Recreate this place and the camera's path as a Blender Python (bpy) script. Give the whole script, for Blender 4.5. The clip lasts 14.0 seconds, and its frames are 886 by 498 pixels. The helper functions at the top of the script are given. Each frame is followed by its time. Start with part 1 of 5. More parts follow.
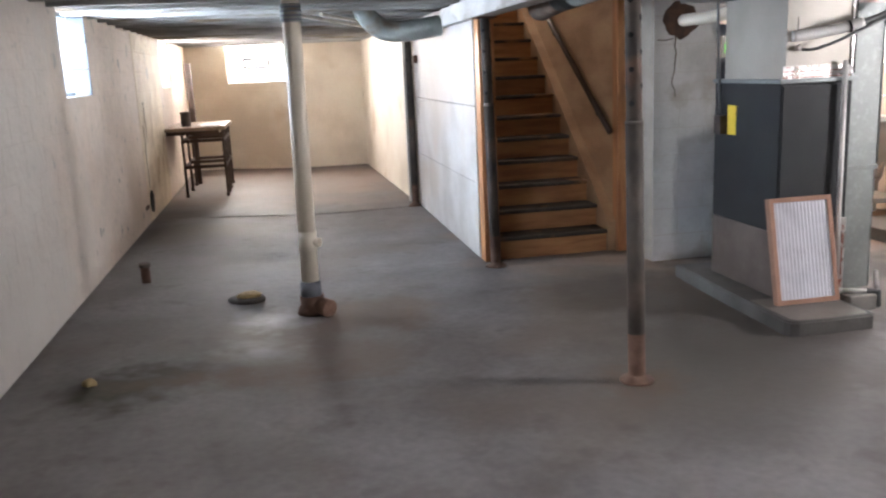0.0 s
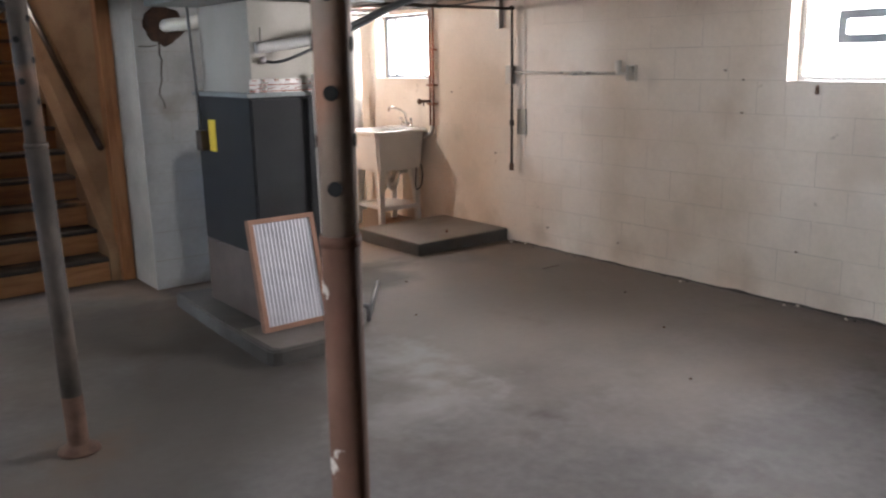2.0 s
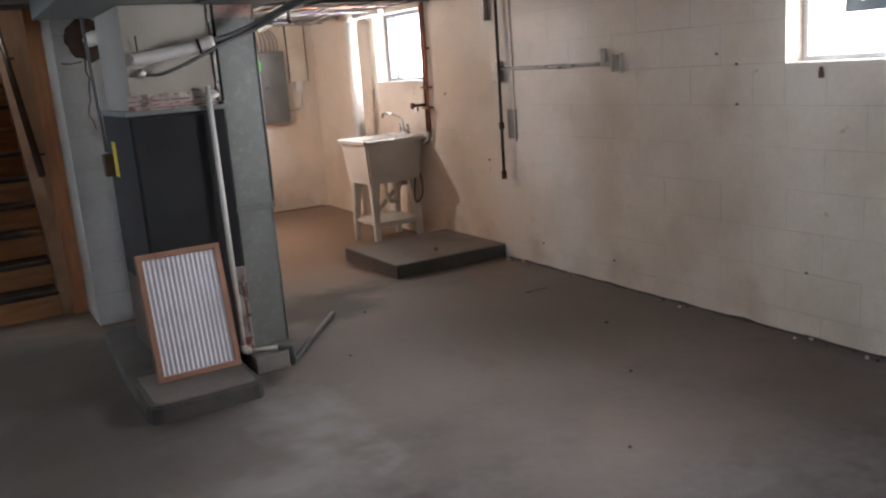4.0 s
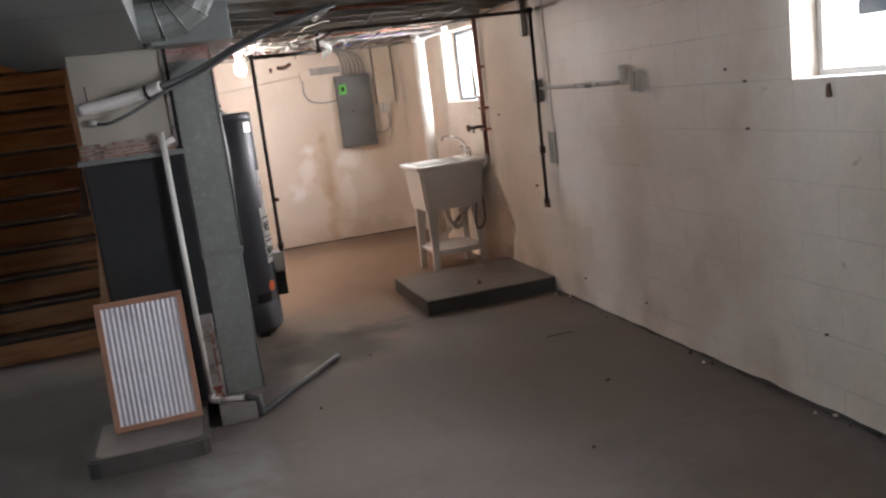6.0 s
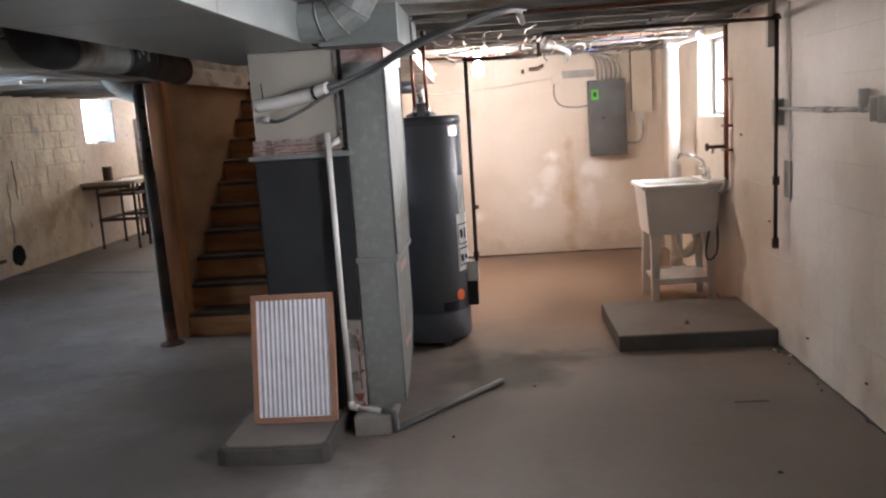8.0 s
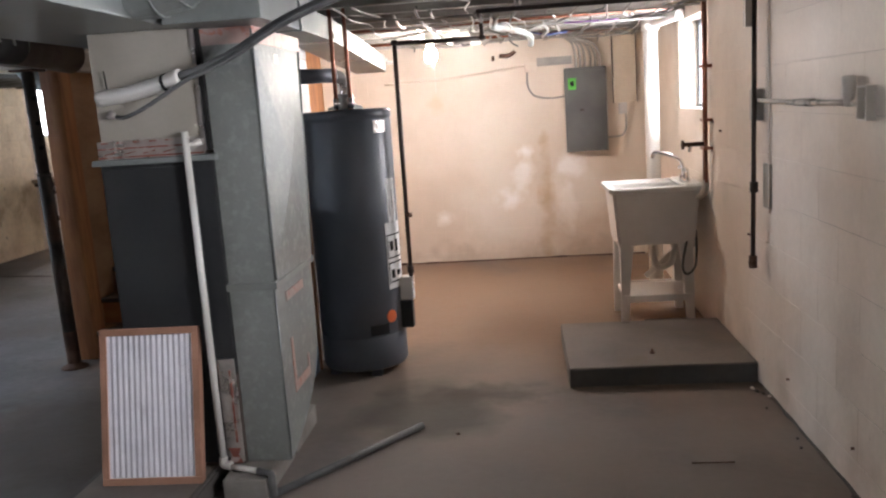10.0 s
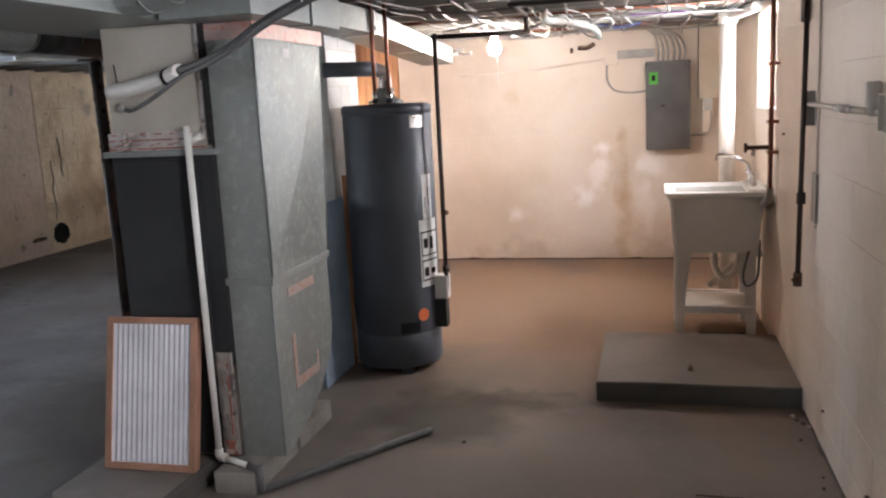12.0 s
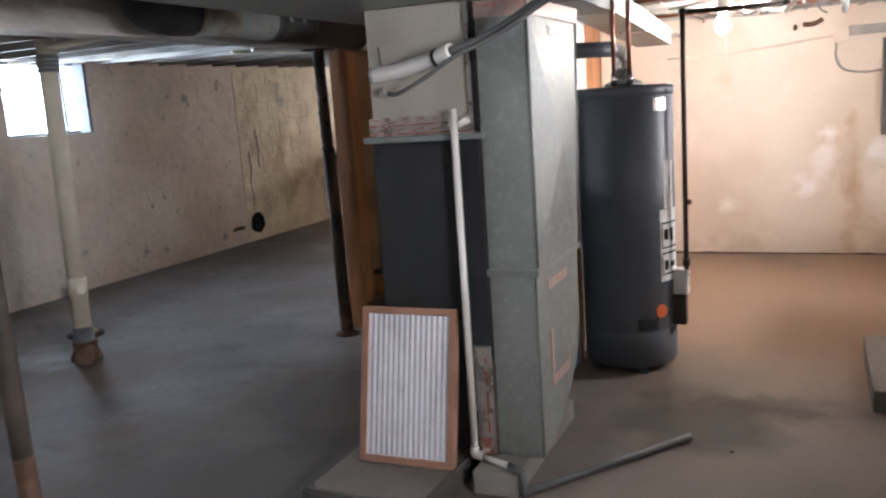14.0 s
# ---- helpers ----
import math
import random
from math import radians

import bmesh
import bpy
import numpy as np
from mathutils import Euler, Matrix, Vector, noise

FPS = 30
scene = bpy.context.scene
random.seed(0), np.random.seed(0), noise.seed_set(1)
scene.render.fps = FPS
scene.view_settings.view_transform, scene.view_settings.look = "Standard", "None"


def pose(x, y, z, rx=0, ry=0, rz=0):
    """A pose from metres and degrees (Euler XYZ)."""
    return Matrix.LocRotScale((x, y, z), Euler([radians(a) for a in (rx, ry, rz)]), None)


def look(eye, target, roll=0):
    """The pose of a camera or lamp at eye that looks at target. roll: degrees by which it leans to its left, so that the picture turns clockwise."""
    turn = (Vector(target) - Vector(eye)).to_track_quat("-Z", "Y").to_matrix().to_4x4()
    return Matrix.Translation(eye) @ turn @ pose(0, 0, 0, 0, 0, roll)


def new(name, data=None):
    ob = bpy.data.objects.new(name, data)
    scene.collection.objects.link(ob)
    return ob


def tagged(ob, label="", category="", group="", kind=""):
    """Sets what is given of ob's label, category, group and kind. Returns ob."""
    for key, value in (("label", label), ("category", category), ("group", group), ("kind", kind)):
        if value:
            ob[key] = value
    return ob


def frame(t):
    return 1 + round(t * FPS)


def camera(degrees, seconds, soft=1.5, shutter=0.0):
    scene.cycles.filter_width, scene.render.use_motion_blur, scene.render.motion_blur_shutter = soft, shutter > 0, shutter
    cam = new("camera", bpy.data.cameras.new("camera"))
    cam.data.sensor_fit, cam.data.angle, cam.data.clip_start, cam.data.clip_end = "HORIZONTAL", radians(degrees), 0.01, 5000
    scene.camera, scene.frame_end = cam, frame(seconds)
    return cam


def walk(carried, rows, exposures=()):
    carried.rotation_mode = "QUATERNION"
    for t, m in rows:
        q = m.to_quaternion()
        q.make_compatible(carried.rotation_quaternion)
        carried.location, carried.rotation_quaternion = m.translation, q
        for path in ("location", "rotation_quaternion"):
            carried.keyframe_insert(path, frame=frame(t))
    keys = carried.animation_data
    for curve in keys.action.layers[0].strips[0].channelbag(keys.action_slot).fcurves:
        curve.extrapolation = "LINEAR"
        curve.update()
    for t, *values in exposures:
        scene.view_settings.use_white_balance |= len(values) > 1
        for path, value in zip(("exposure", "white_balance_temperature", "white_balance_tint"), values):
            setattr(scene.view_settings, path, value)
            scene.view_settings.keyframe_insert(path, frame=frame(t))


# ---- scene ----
cam = camera(55.9, 14.0, soft=2.2, shutter=0.2)
PATH = [
    (0, (0.109, 0.138, 1.526), (0.465, 2.06, 1.104), -2.6),
    (0.5, (0.301, 0.116, 1.517), (0.799, 1.999, 1.065), -3.2),
    (1, (0.519, 0.14, 1.528), (1.193, 1.963, 1.055), -3.5),
    (1.5, (0.699, 0.215, 1.489), (1.631, 1.917, 1.007), -1.8),
    (2, (0.968, 0.315, 1.532), (2.16, 1.86, 1.091), -1.1),
    (2.5, (1.264, 0.3, 1.514), (2.476, 1.83, 1.075), -3.0),
    (5, (2.795, 0.402, 1.486), (3.617, 2.181, 1.083), -4.9),
    (5.5, (3.096, 0.378, 1.511), (3.864, 2.186, 1.134), -5.9),
    (6, (3.392, 0.27, 1.517), (3.945, 2.154, 1.137), -7.2),
    (6.5, (3.599, 0.292, 1.514), (3.96, 2.226, 1.154), -6.5),
    (7, (3.826, 0.4, 1.529), (3.99, 2.365, 1.191), -5.0),
    (7.5, (4.003, 0.449, 1.519), (3.912, 2.421, 1.2), -4.6),
    (9.8, (4.539, 1.289, 1.521), (4.331, 3.252, 1.195), -3.3),
    (10, (4.6, 1.366, 1.504), (4.405, 3.327, 1.165), -3.9),
    (10.5, (4.761, 1.568, 1.498), (4.6, 3.53, 1.146), -3.5),
    (11, (4.892, 1.627, 1.504), (4.677, 3.584, 1.149), -3.3),
    (11.5, (5.026, 1.604, 1.513), (4.582, 3.516, 1.132), -2.2),
    (12, (5.078, 1.567, 1.519), (4.59, 3.475, 1.168), -2.9),
    (12.5, (5.06, 1.546, 1.529), (4.531, 3.447, 1.204), -3.0),
    (13, (4.973, 1.552, 1.521), (4.374, 3.433, 1.198), -2.6),
    (13.5, (4.767, 1.604, 1.515), (4.086, 3.454, 1.179), -2.1),
    (14, (4.552, 1.614, 1.501), (3.74, 3.408, 1.153), -4.0),
]
walk(cam, [(t, look(eye, target, roll)) for t, eye, target, roll in PATH],
     [(0, 0.7, 6300, 17), (1, 0.72, 6300, 16), (1.5, 0.58, 6300, 16), (2, 0.15, 6300, 16), (2.7, 0.05, 6300, 16), (4.8, -0.46, 6200, 16), (6, -0.42, 6200, 16), (7.5, -0.05, 6200, 16), (10, -0.08, 6200, 16), (12, -0.14, 6200, 16), (13, -0.1, 6200, 16), (14, 0.04, 6200, 16)])

# ---- world and lights ----
world = bpy.data.worlds.new("world")
scene.world = world
world.use_nodes = True
_wn = world.node_tree
_sky = _wn.nodes.new("ShaderNodeTexSky")
_sky.sky_type = "NISHITA"
_sky.sun_disc = False
_sky.sun_elevation, _sky.sun_rotation = radians(40), radians(200)
_wn.links.new(_sky.outputs[0], _wn.nodes["Background"].inputs[0])
_wn.nodes["Background"].inputs[1].default_value = 0.1
scene.view_settings.exposure = 0.45


def window_lamp(name, x, y, z, w, h, aim, watts, tint=(1.0, 0.975, 0.94), spread=180):
    """Daylight in a window's opening, facing along aim."""
    lamp = bpy.data.lights.new(name, "AREA")
    lamp.shape, lamp.size, lamp.size_y, lamp.energy, lamp.color, lamp.spread = "RECTANGLE", w, h, watts, tint, radians(spread)
    ob = new(name, lamp)
    ob.matrix_world = look((x, y, z), (x + aim[0], y + aim[1], z + aim[2]))
    return ob


XL, XR, YB, YP, YF = -1.32, 5.76, -3.0, 9.09, 14.4   # left, right, back, panel wall, far wall
TOP = 2.03                                          # underside of the joists
# fill lamp in an added, unseen window; brightens posts and near floor
window_lamp("daylight_left_back", XL - 0.27, 1.8, 1.75, 0.84, 0.58, (1, 0, -0.06), 36, (0.9, 0.95, 1.0), 145)
window_lamp("daylight_left_near", XL - 0.27, 6.8, 1.75, 0.84, 0.58, (1, 0, -0.06), 46, (0.7, 0.86, 1.0), 135)
window_lamp("daylight_left_far", XL - 0.27, 11.8, 1.75, 0.84, 0.58, (1, 0, -0.06), 42)
window_lamp("daylight_far", -0.2, YF + 0.27, 1.74, 0.93, 0.6, (0, -1, -0.06), 86, (1.0, 0.94, 0.82))
window_lamp("daylight_right_near", XR + 0.27, 2.66, 1.68, 0.86, 0.58, (-1, 0, -0.06), 80, (1.0, 0.975, 0.95), 120)
window_lamp("daylight_right_sink", XR + 0.27, 7.13, 1.66, 0.84, 0.56, (-1, 0, -0.06), 82)
window_lamp("daylight_upstairs", 2.2, 9.85, 3.4, 0.8, 1.2, (0, -1, -0.5), 46, (1.0, 0.9, 0.76))


# ---- materials ----
def material(name, stops, rough=0.6, metal=0.0, scale=2.0, fine=30.0, bump=0.15, stain=None, stain_scale=1.0,
             stain_at=(0.56, 0.66), speck=None, speck_at=(0.66, 0.70), speck_scale=9.0, stretch=(1, 1, 1), rough_var=0.12, fleck=0.25,
             bump_size=0.004, random_tone=0.0, wavy=0.0, spec=0.5, pools=(), gloss=()):
    """A surface with a broad and a fine variation, stains and specks, laid out in world metres."""
    m = bpy.data.materials.new(name)
    m.use_nodes = True
    t = m.node_tree
    n, link = t.nodes, t.links.new
    b = n["Principled BSDF"]
    geo = n.new("ShaderNodeNewGeometry")
    mp = n.new("ShaderNodeMapping")
    mp.inputs["Scale"].default_value = stretch
    link(geo.outputs["Position"], mp.inputs["Vector"])

    def noise_tex(s, detail=5.0, shift=0.0):
        q = n.new("ShaderNodeTexNoise")
        q.inputs["Scale"].default_value, q.inputs["Detail"].default_value = s, detail
        if shift:
            a = n.new("ShaderNodeVectorMath")
            a.inputs[1].default_value = (shift, shift * 1.7, -shift)
            link(mp.outputs[0], a.inputs[0])
            link(a.outputs[0], q.inputs["Vector"])
        else:
            link(mp.outputs[0], q.inputs["Vector"])
        return q

    def ramp(src, *pts):
        r = n.new("ShaderNodeValToRGB")
        e = r.color_ramp.elements
        while len(e) < len(pts):
            e.new(0.5)
        for k, (p, c) in enumerate(pts):
            e[k].position, e[k].color = p, (*c, 1) if len(c) == 3 else c
        link(src, r.inputs[0])
        return r

    def mix(fac, a, c, kind="MIX"):
        x = n.new("ShaderNodeMix")
        x.data_type, x.blend_type = "RGBA", kind
        if isinstance(fac, float):
            x.inputs[0].default_value = fac
        else:
            link(fac, x.inputs[0])
        for s, v in ((6, a), (7, c)):
            if isinstance(v, tuple):
                x.inputs[s].default_value = (*v, 1)
            else:
                link(v, x.inputs[s])
        return x.outputs[2]

    broad, small = noise_tex(scale), noise_tex(fine, 6.0, 3.1)
    k = len(stops)
    col = ramp(broad.outputs["Fac"], *[(0.37 + 0.26 * i / max(1, k - 1), c) for i, c in enumerate(stops)]).outputs[0]
    grey = ramp(small.outputs["Fac"], (0.3, (0.55, 0.55, 0.55)), (0.7, (1.0, 1.0, 1.0)))
    col = mix(fleck, col, grey.outputs[0], "MULTIPLY")
    if stain:
        s = noise_tex(stain_scale, 7.0, 7.7)
        col = mix(ramp(s.outputs["Fac"], (stain_at[0], (0, 0, 0)), (stain_at[1], (1, 1, 1))).outputs[0], col, stain)
    if speck:
        s = noise_tex(speck_scale, 4.0, 12.3)
        col = mix(ramp(s.outputs["Fac"], (speck_at[0], (0, 0, 0)), (speck_at[1], (1, 1, 1))).outputs[0], col, speck)
    for at, size, tone, depth, *squash in pools:                   # old water, oil and rust stains, lighter patches, painted light and shade
        away, edge, add = n.new("ShaderNodeVectorMath"), noise_tex(1.3 if size > 1 else 3.0 if size > 0.4 else 7.0, 6.0 if size > 0.4 else 2.5, 30.0), n.new("ShaderNodeMath")
        shift, flat = n.new("ShaderNodeVectorMath"), n.new("ShaderNodeVectorMath")
        shift.operation, shift.inputs[1].default_value = "SUBTRACT", at
        flat.operation, flat.inputs[1].default_value = "MULTIPLY", squash[0] if squash else (1, 1, 1)
        away.operation = "LENGTH"
        link(geo.outputs["Position"], shift.inputs[0])
        link(shift.outputs[0], flat.inputs[0])
        link(flat.outputs[0], away.inputs[0])
        add.operation = "MULTIPLY_ADD"
        add.inputs[1].default_value = (1.1 if size > 0.4 else 2.2) * size
        link(edge.outputs["Fac"], add.inputs[0])
        link(away.outputs["Value"], add.inputs[2])
        blot = n.new("ShaderNodeMapRange")
        blot.inputs[1].default_value, blot.inputs[2].default_value = size * (1.5 if size > 0.4 else 2.1), size * (0.95 if size > 0.4 else 1.25)
        blot.inputs[3].default_value, blot.inputs[4].default_value = 0.0, depth
        link(add.outputs[0], blot.inputs[0])
        col = mix(blot.outputs[0], col, tone)
    if random_tone:
        info = n.new("ShaderNodeObjectInfo")
        tone = ramp(info.outputs["Random"], (0.0, (1 - random_tone,) * 3), (1.0, (1, 1, 1)))
        col = mix(1.0, col, tone.outputs[0], "MULTIPLY")
    link(col, b.inputs["Base Color"])
    rr = n.new("ShaderNodeMapRange")
    rr.inputs[3].default_value, rr.inputs[4].default_value = max(0.02, rough - rough_var), min(1, rough + rough_var)
    link(broad.outputs["Fac"], rr.inputs[0])
    sheen = rr.outputs[0]
    for at, size, level in gloss:                         # patches of glossier paint
        away, edge, add, patch = n.new("ShaderNodeVectorMath"), noise_tex(4.0, 0.5, 41.0), n.new("ShaderNodeMath"), n.new("ShaderNodeMapRange")
        away.operation, away.inputs[1].default_value = "DISTANCE", at
        link(geo.outputs["Position"], away.inputs[0])
        add.operation, add.inputs[1].default_value = "MULTIPLY_ADD", 1.8 * size
        link(edge.outputs["Fac"], add.inputs[0])
        link(away.outputs["Value"], add.inputs[2])
        patch.inputs[1].default_value, patch.inputs[2].default_value = size * 1.95, size * 0.9
        link(add.outputs[0], patch.inputs[0])
        blend = n.new("ShaderNodeMix")
        link(patch.outputs[0], blend.inputs[0])
        link(sheen, blend.inputs[2])
        blend.inputs[3].default_value = level
        sheen = blend.outputs[0]
    link(sheen, b.inputs["Roughness"])
    b.inputs["Metallic"].default_value = metal
    b.inputs["Specular IOR Level"].default_value = spec
    if bump:
        bp = n.new("ShaderNodeBump")
        bp.inputs["Strength"].default_value, bp.inputs["Distance"].default_value = bump, bump_size
        link(small.outputs["Fac"], bp.inputs["Height"])
        if wavy:
            lumps, bw = noise_tex(5.0, 3.0, 21.0), n.new("ShaderNodeBump")
            bw.inputs["Strength"].default_value, bw.inputs["Distance"].default_value = 1.0, wavy
            link(lumps.outputs["Fac"], bw.inputs["Height"])
            link(bw.outputs[0], bp.inputs["Normal"])
        link(bp.outputs[0], b.inputs["Normal"])
    return m


M = {}
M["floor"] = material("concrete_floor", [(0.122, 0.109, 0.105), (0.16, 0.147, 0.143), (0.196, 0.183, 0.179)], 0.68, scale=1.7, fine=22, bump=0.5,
                      stain=(0.12, 0.093, 0.075), stain_scale=0.8, stain_at=(0.5, 0.76), speck=(0.088, 0.074, 0.066), speck_scale=4.5, speck_at=(0.58, 0.8), rough_var=0.2, fleck=0.45, spec=0.3,
                      # first pool paints in the bulb's warm light; second is a lighter brown
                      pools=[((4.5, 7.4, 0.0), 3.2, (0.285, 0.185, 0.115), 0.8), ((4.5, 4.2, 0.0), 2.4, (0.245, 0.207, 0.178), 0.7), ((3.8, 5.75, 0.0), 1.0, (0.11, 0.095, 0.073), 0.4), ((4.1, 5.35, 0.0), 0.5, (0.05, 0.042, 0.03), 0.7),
                             # dark pools left of the furnace pad: soot stain plus painted shade
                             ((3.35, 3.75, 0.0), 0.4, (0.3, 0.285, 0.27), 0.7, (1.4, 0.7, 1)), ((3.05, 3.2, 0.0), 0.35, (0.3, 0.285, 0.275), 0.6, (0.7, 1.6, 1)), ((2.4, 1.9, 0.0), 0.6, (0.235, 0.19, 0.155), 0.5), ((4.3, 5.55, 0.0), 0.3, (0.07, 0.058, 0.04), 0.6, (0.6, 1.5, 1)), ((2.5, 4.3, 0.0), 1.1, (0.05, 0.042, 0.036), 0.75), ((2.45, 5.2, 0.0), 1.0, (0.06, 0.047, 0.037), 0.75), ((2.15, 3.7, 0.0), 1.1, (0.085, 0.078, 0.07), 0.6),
                             ((0.6, 5.3, 0.03), 0.5, (0.115, 0.078, 0.052), 0.7), ((1.7, 3.72, 0.0), 0.3, (0.12, 0.08, 0.055), 0.6), ((0.1, 12.2, 0.05), 3.2, (0.22, 0.16, 0.13), 0.7), ((0.25, 4.6, 0.05), 0.7, (0.13, 0.09, 0.065), 0.6),
                             # pale pools by the stack: light paint spots with the floor's sheen painted in
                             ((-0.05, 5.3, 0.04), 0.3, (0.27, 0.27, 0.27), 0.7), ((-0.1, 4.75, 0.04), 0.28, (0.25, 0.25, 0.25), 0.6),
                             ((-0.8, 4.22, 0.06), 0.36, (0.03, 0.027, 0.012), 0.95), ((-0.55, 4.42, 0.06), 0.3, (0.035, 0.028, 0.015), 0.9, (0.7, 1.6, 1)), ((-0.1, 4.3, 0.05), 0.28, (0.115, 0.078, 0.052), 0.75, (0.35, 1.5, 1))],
                      gloss=[((-0.05, 5.3, 0.04), 0.16, 0.45), ((-0.1, 4.75, 0.04), 0.16, 0.45)])
CREAM = [(0.67, 0.585, 0.49), (0.765, 0.68, 0.585), (0.805, 0.735, 0.65)]
M["wall_cream"] = material("cream_painted_block", CREAM, 0.45, scale=1.2, fine=40, bump=0.22, wavy=0.006,
                           stain=(0.6, 0.51, 0.42), stain_scale=1.5, stain_at=(0.58, 0.76), speck=(0.5, 0.43, 0.35), speck_scale=11, speck_at=(0.72, 0.76), fleck=0.14,
                           pools=[((5.76, 6.3, 0.08), 0.22, (0.45, 0.38, 0.3), 0.5), ((5.76, 5.2, 0.08), 0.2, (0.47, 0.4, 0.32), 0.45), ((5.76, 3.83, 0.45), 0.1, (0.52, 0.46, 0.39), 0.4), ((5.76, 4.3, 0.12), 0.18, (0.48, 0.41, 0.33), 0.45),
                                  ((5.76, 4.75, 0.06), 0.2, (0.46, 0.39, 0.31), 0.45), ((5.76, 3.3, 0.07), 0.2, (0.48, 0.41, 0.33), 0.45), ((5.76, 5.85, 0.1), 0.2, (0.47, 0.4, 0.32), 0.45), ((5.76, 2.7, 0.06), 0.18, (0.48, 0.41, 0.33), 0.4),
                                  ((5.76, 4.12, 1.37), 0.1, (0.52, 0.47, 0.42), 0.4), ((5.76, 6.28, 0.85), 0.1, (0.5, 0.44, 0.36), 0.5), ((5.76, 6.05, 0.62), 0.08, (0.5, 0.44, 0.36), 0.5)])
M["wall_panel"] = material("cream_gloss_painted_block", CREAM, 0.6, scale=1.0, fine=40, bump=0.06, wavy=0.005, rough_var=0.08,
                           stain=(0.66, 0.57, 0.47), stain_scale=1.2, stain_at=(0.55, 0.78), fleck=0.06,
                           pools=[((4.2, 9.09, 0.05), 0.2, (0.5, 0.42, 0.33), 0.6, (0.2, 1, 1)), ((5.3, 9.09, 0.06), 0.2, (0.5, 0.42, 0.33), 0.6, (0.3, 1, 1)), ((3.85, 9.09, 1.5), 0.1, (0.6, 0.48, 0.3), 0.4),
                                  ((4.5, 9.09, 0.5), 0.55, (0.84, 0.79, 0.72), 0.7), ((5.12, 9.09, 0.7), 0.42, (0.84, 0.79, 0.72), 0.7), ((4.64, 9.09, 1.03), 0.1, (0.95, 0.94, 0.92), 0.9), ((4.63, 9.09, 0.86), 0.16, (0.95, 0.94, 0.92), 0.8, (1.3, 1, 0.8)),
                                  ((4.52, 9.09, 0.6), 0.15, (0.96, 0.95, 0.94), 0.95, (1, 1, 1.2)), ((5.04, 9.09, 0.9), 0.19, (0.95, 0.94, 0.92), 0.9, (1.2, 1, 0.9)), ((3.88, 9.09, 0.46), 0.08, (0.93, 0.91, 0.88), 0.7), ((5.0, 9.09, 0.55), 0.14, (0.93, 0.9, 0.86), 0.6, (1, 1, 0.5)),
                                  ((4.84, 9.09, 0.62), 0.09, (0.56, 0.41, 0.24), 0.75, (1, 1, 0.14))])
M["wall_white"] = material("flaking_whitewashed_block", [(0.54, 0.415, 0.325), (0.66, 0.525, 0.43), (0.74, 0.615, 0.525)], 0.7, scale=0.9, fine=20, bump=0.6, wavy=0.012,
                           stain=(0.47, 0.35, 0.26), stain_scale=0.8, stain_at=(0.54, 0.74), speck=(0.3, 0.26, 0.22), speck_scale=6, speck_at=(0.64, 0.7), fleck=0.35, bump_size=0.01,
                           # broad grey pool puts cool daylight into the near end's colour
                           pools=[((XL, 3.6, 1.0), 3.7, (0.5, 0.485, 0.455), 0.85), ((XL, 8.1, 1.75), 0.3, (0.45, 0.38, 0.31), 0.5)])
# yellowed block, its colour brightened for the far window's beam
M["wall_rough"] = material("rough_yellow_sunlit_block", [(0.64, 0.5, 0.35), (0.78, 0.64, 0.47), (0.82, 0.7, 0.54)], 0.7, scale=2.2, fine=20, bump=0.6, wavy=0.012,
                           stain=(0.5, 0.37, 0.24), stain_scale=2.6, stain_at=(0.58, 0.7), speck=(0.34, 0.27, 0.2), speck_scale=6, speck_at=(0.68, 0.72), fleck=0.3, bump_size=0.008, random_tone=0.08,
                           pools=[((XL, 10.08, 1.8), 0.1, (0.36, 0.31, 0.26), 0.9), ((XL, 10.14, 1.6), 0.1, (0.36, 0.31, 0.26), 0.9), ((XL, 10.2, 1.38), 0.11, (0.4, 0.34, 0.27), 0.75), ((XL, 9.4, 0.55), 0.12, (0.4, 0.32, 0.23), 0.6)])
M["wall_far"] = material("yellowed_painted_block", [(0.62, 0.54, 0.43), (0.73, 0.655, 0.54), (0.77, 0.71, 0.6)], 0.6, scale=1.0, fine=30, bump=0.3,
                         stain=(0.52, 0.4, 0.27), stain_scale=1.2, stain_at=(0.62, 0.74), fleck=0.15)
M["chimney"] = material("painted_chimney_block", [(0.4, 0.4, 0.385), (0.5, 0.51, 0.495), (0.56, 0.57, 0.555)], 0.6, scale=2.2, fine=30, bump=0.35,
                        stain=(0.36, 0.33, 0.29), stain_scale=2.4, stain_at=(0.6, 0.7), fleck=0.2)
M["wall_core"] = material("mortar", [(0.36, 0.32, 0.27), (0.46, 0.41, 0.35)], 0.8, scale=3, fine=50, bump=0.3)
M["joist"] = material("weathered_painted_joist", [(0.22, 0.21, 0.19), (0.36, 0.35, 0.33), (0.46, 0.45, 0.42)], 0.75, scale=1.5, fine=18, stretch=(1, 5, 5), bump=0.3,
                      stain=(0.2, 0.15, 0.1), stain_scale=1.3)
M["subfloor"] = material("old_subfloor_board", [(0.3, 0.28, 0.25), (0.45, 0.43, 0.4)], 0.8, scale=2.0, fine=14, stretch=(4, 1, 4), bump=0.25, random_tone=0.2)
M["girder"] = material("white_painted_girder", [(0.5, 0.48, 0.45), (0.66, 0.64, 0.6)], 0.6, scale=2, fine=22, stretch=(3, 1, 3), bump=0.25, stain=(0.34, 0.3, 0.25), stain_scale=2.2)
M["stain_wood"] = material("orange_stained_pine", [(0.4, 0.17, 0.068), (0.53, 0.24, 0.1), (0.62, 0.31, 0.135)], 0.45, scale=3, fine=24, stretch=(6, 6, 0.7), bump=0.15)
